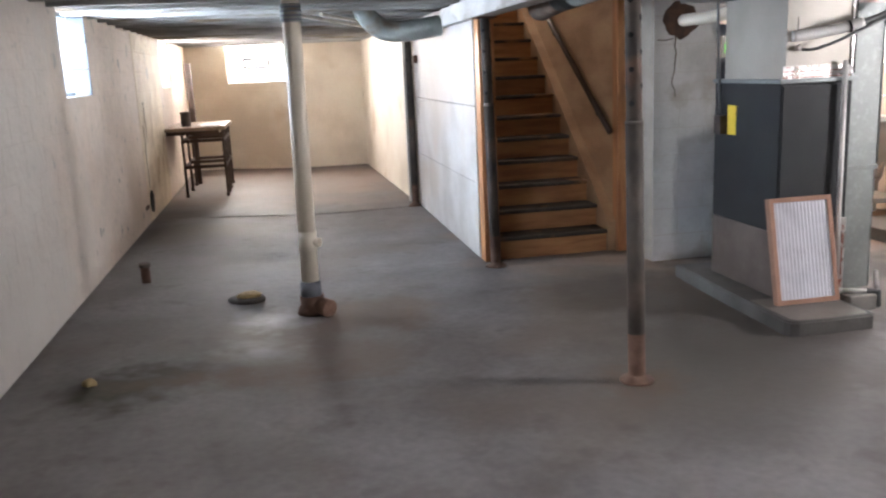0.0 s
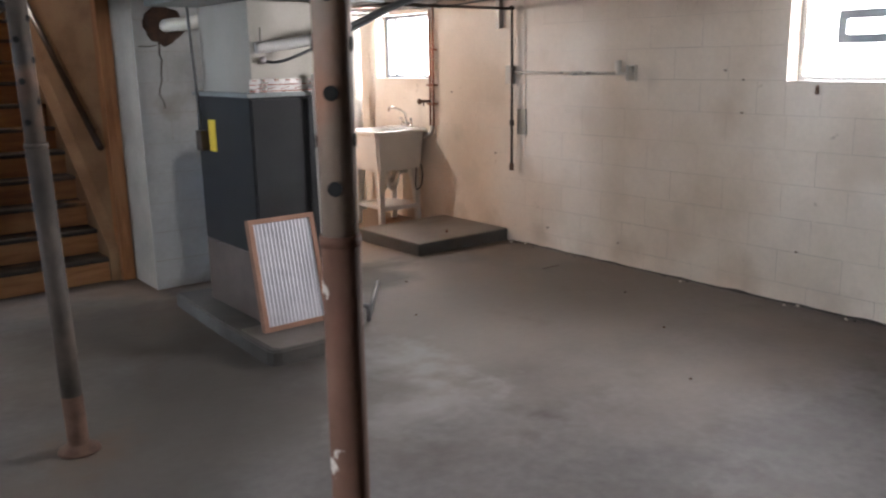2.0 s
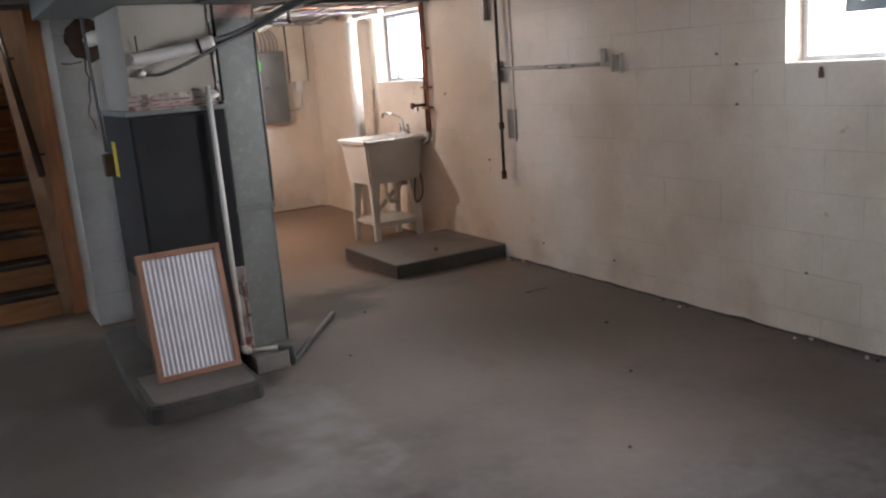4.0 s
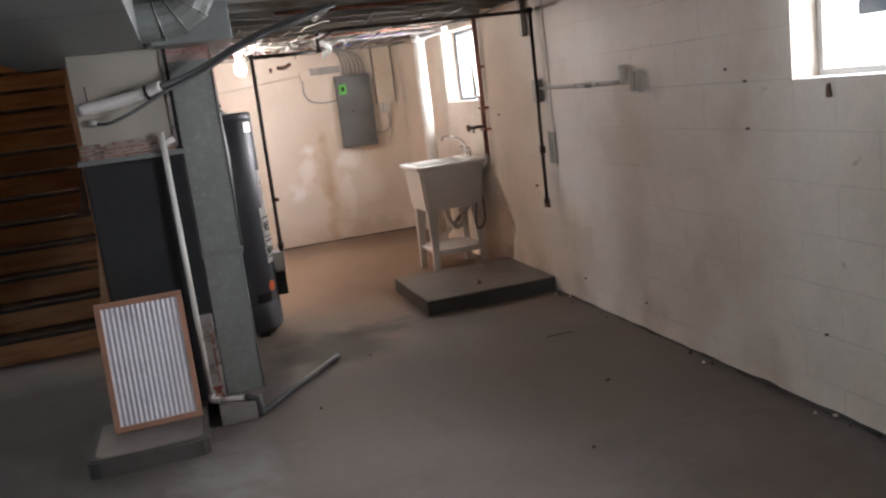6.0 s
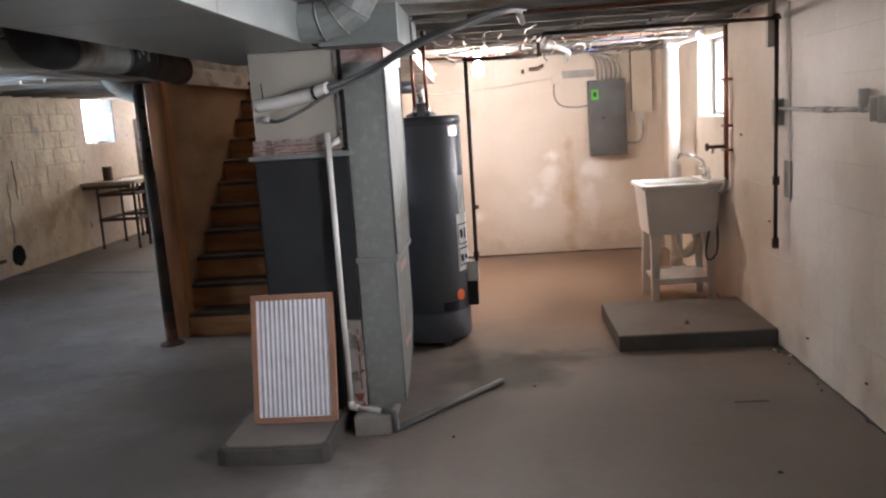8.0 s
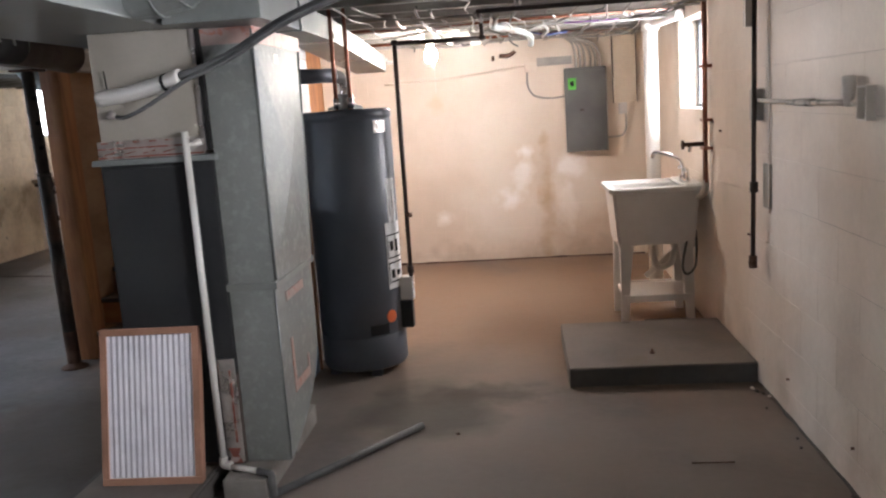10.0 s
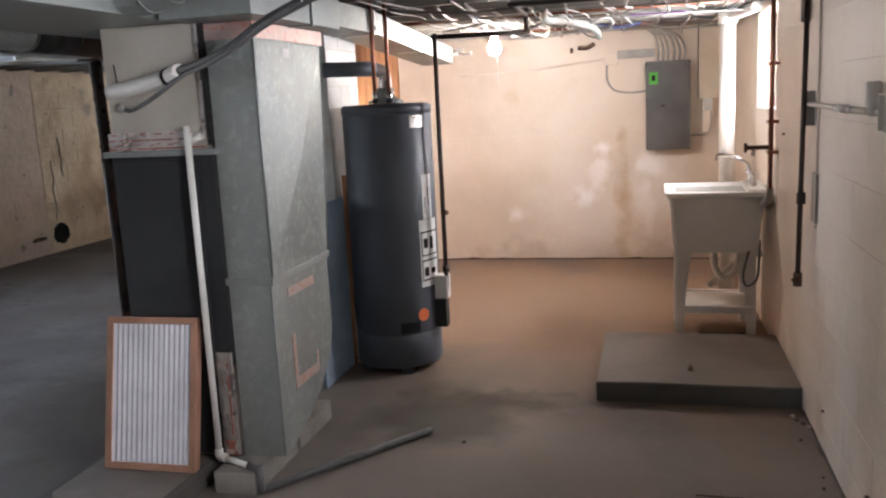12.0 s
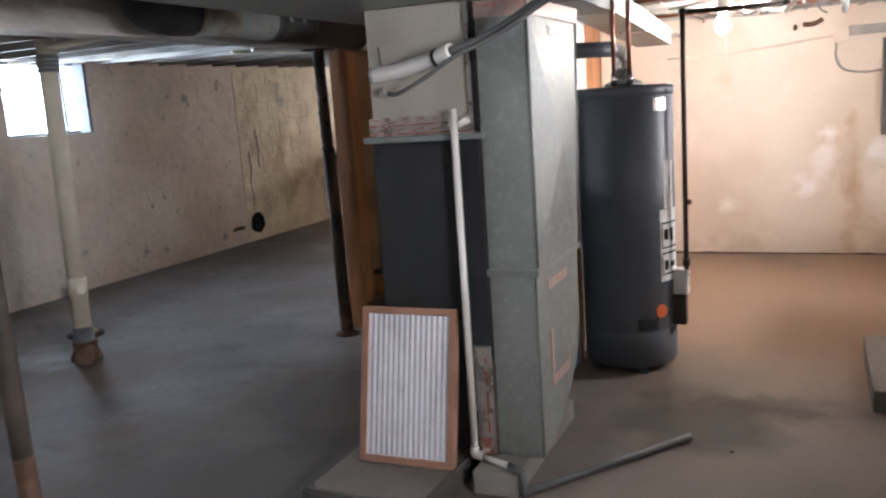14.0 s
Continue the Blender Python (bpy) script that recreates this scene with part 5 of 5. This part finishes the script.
part("label_mark", boxed(5.075, YP - 0.1125, 1.59, 5.105, YP - 0.111, 1.635), M["ink"], ep_label)
part("latch", boxed(5.15, YP - 0.115, 1.37, 5.185, YP - 0.109, 1.39, bevel=0.002), M["black_pipe"], ep)
for sx, sz in ((5.035, 1.03), (5.382, 1.03), (5.035, 1.73), (5.382, 1.73)):
    part("screw", tubed([(sx, YP - 0.1, sz), (sx, YP - 0.104, sz)], 0.007, seg=8), M["chrome"], ep)
for k, x in enumerate((5.13, 5.17, 5.21, 5.26, 5.3, 5.34)):
    lean = -0.06 - 0.02 * k
    part("conduit", tubed([(x, YP - 0.05, 1.745), (x, YP - 0.05, 1.86), (x + lean * 0.5, YP - 0.06, 1.97), (x + lean * 2.2, YP - 0.15, 2.04)], 0.0095, seg=8), M["cable_grey"], ep)
sub = thing("service_board", 5.53, YP - 0.03, 1.38, "cream painted service board with a meter box", "electrical board")
part("board", boxed(5.46, YP - 0.03, 1.42, 5.66, YP + 0.004, 2.03, bevel=0.003), M["wall_far"], sub)
part("edge", boxed(5.452, YP - 0.032, 1.42, 5.459, YP + 0.004, 2.03), M["black_pipe"], sub)
part("small_box", boxed(5.5, YP - 0.07, 1.32, 5.57, YP - 0.003, 1.42, bevel=0.004), M["frame_white"], sub, "small white box")
part("loop", tubed([(5.56, YP - 0.03, 1.33), (5.56, YP - 0.03, 1.2), (5.52, YP - 0.03, 1.13), (5.4, YP - 0.03, 1.12)], 0.008, seg=8), M["cable_grey"], sub)
jb = thing("wall_junction", 4.72, YP - 0.04, 1.76, "small pale junction box with cables on the wall", "electrical box")
part("box", boxed(4.68, YP - 0.05, 1.74, 4.79, YP + 0.004, 1.83, bevel=0.004), M["wall_cream"], jb)
part("duct_cover", boxed(4.79, YP - 0.05, 1.79, 5.1, YP + 0.004, 1.86, bevel=0.004), M["cable_grey"], jb)
part("cable", tubed([(4.7, YP - 0.02, 1.74), (4.7, YP - 0.02, 1.62), (4.76, YP - 0.02, 1.53), (4.9, YP - 0.02, 1.5), (5.03, YP - 0.03, 1.51)], 0.008, seg=8), M["cable_grey"], jb)
part("wall_cable", tubed([(3.4, YP - 0.012, 1.72), (4.0, YP - 0.012, 1.735), (4.6, YP - 0.012, 1.79), (4.7, YP - 0.02, 1.79)], 0.009, seg=8), M["wall_cream"], jb)

part("edge", boxed(5.661, YP - 0.032, 1.42, 5.667, YP + 0.004, 2.03), M["black_pipe"], sub)
hangr = thing("pipe_bracket", 4.54, YP - 0.05, 1.9, "rusty iron bracket with a short stub on the wall", "bracket")
part("arm", tubed([(4.46, YP - 0.05, 1.9), (4.54, YP - 0.06, 1.9), (4.6, YP - 0.05, 1.93)], 0.018, seg=8), M["rust"], hangr)
part("stub", tubed([(4.54, YP - 0.06, 1.9), (4.55, YP + 0.003, 1.9)], 0.012, seg=8), M["rust"], hangr)
part("peg", tubed([(4.4, YP + 0.003, 1.9), (4.4, YP - 0.02, 1.87)], 0.014, seg=8), M["rust"], hangr)
spot = thing("twin_lamp_holder", 3.4, YP - 0.06, 1.9, "pale twin lamp holder fixed high on the wall", "lamp")
part("base", boxed(3.36, YP - 0.03, 1.9, 3.44, YP + 0.003, 1.96, bevel=0.006), M["plastic_white"], spot)
for dx in (-0.05, 0.07):
    part("holder", tubed([(3.4, YP - 0.03, 1.93), (3.4 + dx, YP - 0.1, 1.91), (3.4 + 2 * dx, YP - 0.14, 1.915)], 0.017, seg=10), M["plastic_white"], spot)

# bulb
lampz = thing("bulb_holder", 3.985, 7.62, 1.86, "bare lit light bulb in a pale ceiling holder", "lamp")
part("holder", tubed([(3.985, 7.62, TOP), (3.985, 7.62, 1.945)], 0.042, seg=18, r_end=0.03), M["plastic_white"], lampz)
bm = bmesh.new()
turned(bm, 3.985, 7.62, [(0.004, 1.816), (0.026, 1.822), (0.043, 1.842), (0.047, 1.866), (0.038, 1.902), (0.02, 1.928), (0.016, 1.946)], 20)
part("bulb", bm, M["bulb"], lampz, "glowing bulb")
part("pull_cord", tubed([(4.005, 7.6, 1.95), (4.01, 7.59, 1.6)], 0.0022, seg=5), M["plastic_white"], lampz, "thin pale pull cord")


# ---- cables and pipes under the joists ----
def cable(name, pts, r, mat, label, category="cable", group="cables under the joists", seg=7):
    return whole(name, tubed(pts, r, seg=seg, steps=5), mat, label, category, group)


rng = random.Random(7)
for k in range(20):
    x = 3.75 + 1.9 * k / 20 + rng.uniform(-0.06, 0.06)
    pts, y = [], 5.2 + rng.uniform(0, 1.2)
    while y < 9.0:
        pts.append((x + rng.uniform(-0.05, 0.05), y, TOP - 0.012 - abs(rng.gauss(0, 0.022))))
        y += 0.42
    mat = M[("cable_white", "cable_white", "cable_grey", "cable_white", "cable_black")[k % 5]]
    cable("cable", pts, rng.choice((0.0045, 0.006, 0.008)), mat, "loose cable sagging under the joists")
for k, (ya, yb) in enumerate(((6.0, 6.4), (6.7, 6.6), (7.2, 7.4), (7.8, 7.7), (8.3, 8.2), (8.7, 8.6), (5.0, 5.2))):
    pts = [(3.7 + 0.4 * j, ya + (yb - ya) * j / 5 + rng.uniform(-0.04, 0.04), TOP - 0.015 - abs(rng.gauss(0, 0.022))) for j in range(6)]
    cable("cable", pts, 0.0085, M[("cable_white", "cable_grey")[k % 2]], "loose cable sagging under the joists")
cable("cable", [(4.9, 7.3, 2.0), (5.1, 7.25, 1.995), (5.3, 7.2, 1.99)], 0.006, M["cable_violet"], "violet cable along the joists")
cable("cable", [(4.7, 7.9, 2.0), (4.85, 7.85, 1.97), (5.0, 7.9, 1.99)], 0.011, M["cable_blue"], "blue cable under the joists")
for k, (cx, cy) in enumerate(((4.45, 6.9), (4.7, 7.3), (4.25, 7.6))):
    ring = [(cx + 0.13 * math.cos(q), cy + 0.1 * math.sin(q), TOP - 0.04 - 0.03 * (1 + math.sin(q * 2))) for q in [j * 0.7 for j in range(11)]]
    cable("cable_coil", ring, 0.009, M["cable_white"], "coiled white cable hung under the joists", "cable", "cable coils")
cable("flex_duct", [(4.5, 6.3, 1.99), (4.48, 6.6, 1.95), (4.56, 6.9, 1.96), (4.7, 7.3, 1.94), (4.72, 7.7, 1.9)], 0.022, M["galv_dull"], "silvery flexible conduit under the joists", "conduit", "", 10)
for k, (xa, ya, xb, yb) in enumerate(((3.0, 6.9, 5.6, 6.9), (3.0, 8.2, 5.6, 8.25), (4.0, 5.0, 5.7, 5.02))):
    cable("copper_pipe", [(xa, ya, TOP - 0.02), (xb, yb, TOP - 0.02)], 0.011, M["copper"], "copper pipe under the joists", "pipe", "copper pipes under the joists", 10)
for k, (pa, pb) in enumerate((((0.3, 7.2, 2.0), (1.5, 10.5, 2.0)), ((0.5, 7.2, 2.0), (1.52, 10.0, 2.0)))):
    cable("white_pipe", [pa, pb], 0.016, M["pvc_old"], "pale pipe under the joists", "pipe", "pale pipes under the joists", 10)
ct = thing("cross_pipe", 0.2, 5.45, 1.99, "pale plastic pipe branching from the soil stack", "pipe")
part("arm", tubed([(0.226, 5.475, 1.99), (0.7, 5.4, 2.0), (1.5, 5.2, 2.005)], 0.022, seg=12), M["pvc_old"], ct)


# ---- left side: bench and small things ----
def build_bench():
    b = thing("workbench", -0.95, 11.5, 0.06, "old dark wooden workbench with a worn top", "workbench")
    zf = floor_height(-1, 11.5)
    part("top", boxed(-1.315, 11.02, 0.9, -0.58, 12.5, 0.945, bevel=0.006), M["bench_top"], b, "worn pale plank top")
    part("apron", boxed(-1.3, 11.04, 0.855, -0.66, 11.065, 0.8995, bevel=0.003), M["bench_wood"], b, "dark apron board")
    legs = [(-1.12, 11.08), (-0.62, 11.05), (-0.62, 11.38), (-0.62, 11.75), (-1.12, 11.75), (-0.62, 12.3), (-1.12, 12.3)]
    for x, y in legs:
        part("leg", tubed([(x, y, zf - 0.004), (x, y, 0.9)], 0.017, seg=10), M["bench_wood"], b)
        part("foot", tubed([(x, y, zf - 0.004), (x, y, zf + 0.045)], 0.023, seg=10), M["bench_wood"], b)
    for z in (0.45, 0.775):
        for y in (11.06, 11.75, 12.3):
            part("rail", boxed(-1.13, y - 0.012, z - 0.02, -0.61, y + 0.012, z + 0.02, bevel=0.003), M["bench_wood"], b)
        for x in (-1.12, -0.62):
            part("rail", boxed(x - 0.012, 11.07, z - 0.02, x + 0.012, 12.29, z + 0.02, bevel=0.003), M["bench_wood"], b)


build_bench()
can = thing("paint_can", -1.08, 11.35, 0.945, "small dark metal can on the workbench", "can")
bm = bmesh.new()
turned(bm, -1.08, 11.35, [(0.06, 0.946), (0.062, 0.95), (0.062, 1.12), (0.065, 1.125), (0.065, 1.132), (0.055, 1.132)], 20)
part("body", bm, M["black_pipe"], can)
part("lid", tubed([(-1.08, 11.35, 1.126), (-1.08, 11.35, 1.13)], 0.056, seg=20), M["frame_metal"], can)
papers = thing("papers", -0.8, 11.4, 0.945, "loose white papers on the workbench", "papers")
for k, (x, y, r) in enumerate(((-0.8, 11.3, 10), (-0.77, 11.55, -15), (-0.82, 11.42, 30))):
    part("sheet", boxed(x - 0.1, y - 0.14, 0.946 + 0.004 * k, x + 0.1, y + 0.14, 0.949 + 0.004 * k, turn=Matrix.Rotation(radians(r), 4, "Z")), M["paper"], papers)
whole("timber_post", boxed(-1.14, 12.45, 0.05, -1.06, 12.53, 1.75, bevel=0.004), M["bench_wood"], "dark upright timber leaning behind the workbench", "timber")
stub = thing("pipe_stub", -0.97, 6.5, 0.04, "short rusty capped pipe stub in the floor", "pipe")
part("pipe", tubed([(-0.97, 6.5, 0.04), (-0.97, 6.49, 0.185)], 0.033, seg=16), M["rust"], stub)
part("cap", tubed([(-0.97, 6.49, 0.185), (-0.97, 6.49, 0.215)], 0.042, seg=16), M["steel_post"], stub, "dark cap")
drain_cover = thing("drain_cover", -0.22, 5.85, 0.025, "dark drain cover with a yellow sponge on it", "drain cover")
part("plate", turned(bmesh.new(), -0.22, 5.85, [(0.13, 0.02), (0.125, 0.045), (0.09, 0.052)], 20), M["steel_post"], drain_cover)
whole("sponge", lump(bmesh.new(), -0.2, 5.85, 0.06, 0.085, 0.05, 0.028, 5), M["rag"], "flat yellow sponge on the drain cover", "sponge")
whole("sponge", lump(bmesh.new(), -0.93, 4.33, 0.07, 0.035, 0.03, 0.03, 6), M["rag"], "small yellow lump of sponge on the floor", "sponge")
whole("white_lump", lump(bmesh.new(), 0.35, 12.0, 0.05, 0.06, 0.05, 0.05, 8), M["plastic_white"], "small white lump on the floor", "debris")
ragged = [(9.465 + 0.125 * math.cos(q / 11 * math.pi) * (1 + 0.16 * noise.noise(Vector((q, 3, 1.5)))), 0.275 + 0.115 * math.sin(q / 11 * math.pi) * (1 + 0.16 * noise.noise(Vector((q, 8, 2.5))))) for q in range(22)]
bm = bmesh.new()
rows = []
for k in range(60):
    x = XL + 0.02 + 0.0485 * k
    y, z, w = 9.38 + 0.02 * k / 10 + 0.02 * noise.noise(Vector((k * 0.4, 1, 4))), floor_height(x, 9.4), 0.008 + 0.008 * max(0, noise.noise(Vector((k * 0.3, 9, 2))))
    rows.append([bm.verts.new((x, y - w, z - 0.006)), bm.verts.new((x, y - 0.3 * w, z + 0.001 + 0.5 * w * abs(noise.noise(Vector((k * 0.5, 3, 3)))))), bm.verts.new((x, y + w, z + 0.002)), bm.verts.new((x, y + 3 * w, z - 0.006))])
for a, b in zip(rows, rows[1:]):
    for k in range(3):
        bm.faces.new((a[k], b[k], b[k + 1], a[k + 1]))
setting("floor_joint", bm, M["floor"], "raised broken joint across the concrete floor", "floor joint")
hole = setting("wall_hole", prism(bmesh.new(), ragged, 0, XL - 0.02, XL + 0.0135), M["ink"], "dark round hole broken into the wall", "hole")
sw = thing("wall_switch", 1.6, 9.25, 1.6, "small brown switch box on the partition", "switch")
part("box", boxed(1.585, 9.3, 1.6, 1.619, 9.38, 1.68, bevel=0.003), M["rust"], sw)
bm = bmesh.new()
strip = [(1.5 + 0.05 * k, 0.005 + 0.022 * max(0, noise.noise(Vector((k * 0.31, 2, 0)))), 0.006 + 0.014 * max(0, noise.noise(Vector((k * 0.23, 7, 0))))) for k in range(82)]
rows = [[bm.verts.new((XR + 0.003, y, -0.01)), bm.verts.new((XR - w, y, -0.004)), bm.verts.new((XR - w * 0.7, y, h)), bm.verts.new((XR + 0.003, y, h * 1.3))] for y, w, h in strip]
for a, b in zip(rows, rows[1:]):
    for k in range(3):
        bm.faces.new((a[k], b[k], b[k + 1], a[k + 1]))
setting("wall_foot_crack", bm, M["concrete"], "dark crumbling joint along the foot of the wall", "crack")
crumbs = random.Random(11)
for k in range(22):
    y, w = crumbs.uniform(2.3, 5.5), crumbs.uniform(0.004, 0.01)
    whole("paint_crumb", lump(bmesh.new(), XR - crumbs.uniform(0.012, 0.07), y, 0.003, w, w * crumbs.uniform(0.8, 1.8), 0.007, k), M["concrete" if k % 3 else "wall_cream"], "crumb of flaked paint at the foot of the wall", "debris", "crumbs along the wall")
bm = bmesh.new()
rows = []
for k in range(58):
    x, w = 2.85 + 0.05 * k, 0.01 + 0.014 * max(0, noise.noise(Vector((k * 0.37, 5, 1))))
    z = floor_height(x, YP)
    rows.append([bm.verts.new((x, YP + 0.003, z - 0.01)), bm.verts.new((x, YP - w, z - 0.002)), bm.verts.new((x, YP - 0.4 * w, z + 0.6 * w)), bm.verts.new((x, YP + 0.003, z + 0.8 * w))])
for a, b in zip(rows, rows[1:]):
    for k in range(3):
        bm.faces.new((a[k], b[k], b[k + 1], a[k + 1]))
setting("wall_foot_dirt", bm, M["soot"], "dirt along the foot of the wall", "dirt")
whole("twig", tubed([(5.23, 4.63, 0.006), (5.33, 4.615, 0.012), (5.4, 4.63, 0.006)], 0.003, seg=6), M["soot"], "thin dark twig lying on the floor", "twig")
for y, z in ((3.52, 1.434), (3.39, 1.376), (2.955, 0.335), (5.11, 0.176), (4.364, 0.167), (3.386, 1.171), (5.75, 0.741), (6.346, 1.25)):
    whole("nail", tubed([(XR + 0.002, y, z), (XR - 0.012, y, z + 0.002)], 0.006, seg=7), M["rust"], "rusty nail stub in the painted wall", "nail", "nails in the wall")
whole("wall_drip", lump(bmesh.new(), XR - 0.004, 2.9, 1.31, 0.01, 0.012, 0.04, 2), M["rust"], "rusty drip bracket under the window", "bracket")
for y0, z0, n in ((9.6, 0.9, 13), (9.43, 0.42, 20)):
    crack = [(XL + 0.0055, y0 + 0.03 * noise.noise(Vector((y0 * 7, z0, k * 0.31))), z0 + 0.035 * k) for k in range(n)]
    setting("wall_crack", tubed(crack, 0.0045, seg=5, steps=1), M["soot"], "jagged open crack in the block wall", "crack")
setting("wall_chip", lump(bmesh.new(), XL + 0.004, 9.12, 0.25, 0.012, 0.11, 0.03, 9), M["soot"], "dark chipped spot at the foot of the wall", "hole")
debris = random.Random(3)
for k in range(7):
    x, y = debris.uniform(2.6, 5.2), debris.uniform(2.4, 5.4)
    if 2.6 < x < 3.7 and 3.9 < y < 5.6:
        continue
    whole("grit", lump(bmesh.new(), x, y, 0.006, debris.uniform(0.006, 0.014), 0.008, 0.006, k), M["soot"], "small dark crumb of grit on the floor", "grit", "grit on the floor")


# ---- wall blocks ----
E_JOINT = 0.0006


def block_mesh(cache, w, h, mat, key, e):
    if key not in cache:
        bm = bmesh.new()
        a = [bm.verts.new(p) for p in ((-w / 2, 0, -h / 2), (w / 2, 0, -h / 2), (w / 2, 0, h / 2), (-w / 2, 0, h / 2))]
        d = D
        m2 = [bm.verts.new(p) for p in ((-w / 2, -d * 0.35, -h / 2), (w / 2, -d * 0.35, -h / 2), (w / 2, -d * 0.35, h / 2), (-w / 2, -d * 0.35, h / 2))]
        f = [bm.verts.new(p) for p in ((-w / 2 + e, -d, -h / 2 + e), (w / 2 - e, -d, -h / 2 + e), (w / 2 - e, -d, h / 2 - e), (-w / 2 + e, -d, h / 2 - e))]
        for p, q in ((a, m2), (m2, f)):
            for i in range(4):
                bm.faces.new((p[i], p[(i + 1) % 4], q[(i + 1) % 4], q[i]))
        bm.faces.new(f)
        cache[key] = mesh_of(bm, "block", mat)
    return cache[key]


def lay_blocks(wall, axis, face, sign, u0, u1, holes, mat, z_top=2.2, z_low=0.0, phase=None, H=0.203, joint=0.0025, fade=None):
    """Blocks 0.406 x 0.203 in running bond on a wall's face; sign: the way out of the room."""
    cache, L = {}, 2 * H
    turn = {(1, 1): 0, (0, 1): -90, (0, -1): 90, (1, -1): 180}[(axis, sign)]
    rows = int((z_top - z_low) / H) + 1
    phase = u0 if phase is None else phase - L * math.ceil((phase - u0) / L)
    for r in range(rows):
        u = phase - (L / 2 if r % 2 else 0)
        while u < u1:
            todo = [(max(u, u0), min(u + L, u1), max(z_low + r * H, 0), min(z_low + (r + 1) * H, z_top))]
            for a, b, lo, hi in holes:
                left = []
                for p, q, s, t in todo:
                    if q <= a or p >= b or t <= lo or s >= hi:
                        left.append((p, q, s, t))
                        continue
                    if p < a:
                        left.append((p, a, s, t))
                    if q > b:
                        left.append((b, q, s, t))
                    if s < lo:
                        left.append((max(p, a), min(q, b), s, lo))
                    if t > hi:
                        left.append((max(p, a), min(q, b), hi, t))
                todo = left
            for p, q, s, t in todo:
                if q - p < 0.03 or t - s < 0.03:
                    continue
                k = 1.0 if fade is None else min(1, max(0, (fade[1] - p) / (fade[1] - fade[0])))
                e = round(E_JOINT * (0.35 + 0.65 * k), 4)
                open_joint = joint * (0.25 + 0.6 * k) * (1 + 4 * max(0, noise.noise(Vector((p * 1.7, s * 3.1, face)))))
                w, h = round(q - p - open_joint, 3), round(t - s - open_joint, 3)
                ob = new("block", block_mesh(cache, w, h, mat, (w, h, e), e))
                ob.parent = wall
                c, z = (p + q) / 2, (s + t) / 2
                at = face + sign * D
                jit = 0.0002 * noise.noise(Vector((c * 3, z * 5, face)))
                ob.matrix_basis = pose(at + sign * jit, c, z, 0, 0, turn) if axis == 0 else pose(c, at + sign * jit, z, 0, 0, turn)
            u += L


D, E_JOINT = 0.0016, 0.0009
lay_blocks(wall_right, 0, XR, 1, YB, YP, [WIN_R, WIN_S], M["wall_cream"], z_low=-0.088, phase=2.665 + 0.209, H=0.209, joint=0.0014, fade=(3.6, 5.2))
D, E_JOINT = 0.0013, 0.001
lay_blocks(wall_left, 0, XL, -1, 3.4, YF, [WIN_L1, WIN_L2], M["wall_white"], joint=0.0015)
# rough open-jointed stretch; the beam falling on it is in its colour
rough = setting("wall_left_rough", wall_box(bmesh.new(), 0, XL + 0.0008, XL - 0.001, 9.28, 11.1, -0.05, 2.03), M["wall_rough"], "rough yellowed stretch of block wall with open joints, sunlight in its colour", "wall")
D, E_JOINT = 0.003, 0.006
lay_blocks(rough, 0, XL + 0.0045, -1, 9.28, 11.1, [], M["wall_rough"], 2.02)
D, E_JOINT = 0.0013, 0.0008
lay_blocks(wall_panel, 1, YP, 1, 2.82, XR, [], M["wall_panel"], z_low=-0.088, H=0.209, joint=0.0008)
E_JOINT = 0.003
lay_blocks(wall_far, 1, YF, 1, XL, 1.61, [WIN_F], M["wall_far"])
lay_blocks(chim, 1, 6.0, 1, 2.83, 3.33, [], M["chimney"])
lay_blocks(chim, 0, 3.33, -1, 6.0, 6.5, [], M["chimney"])
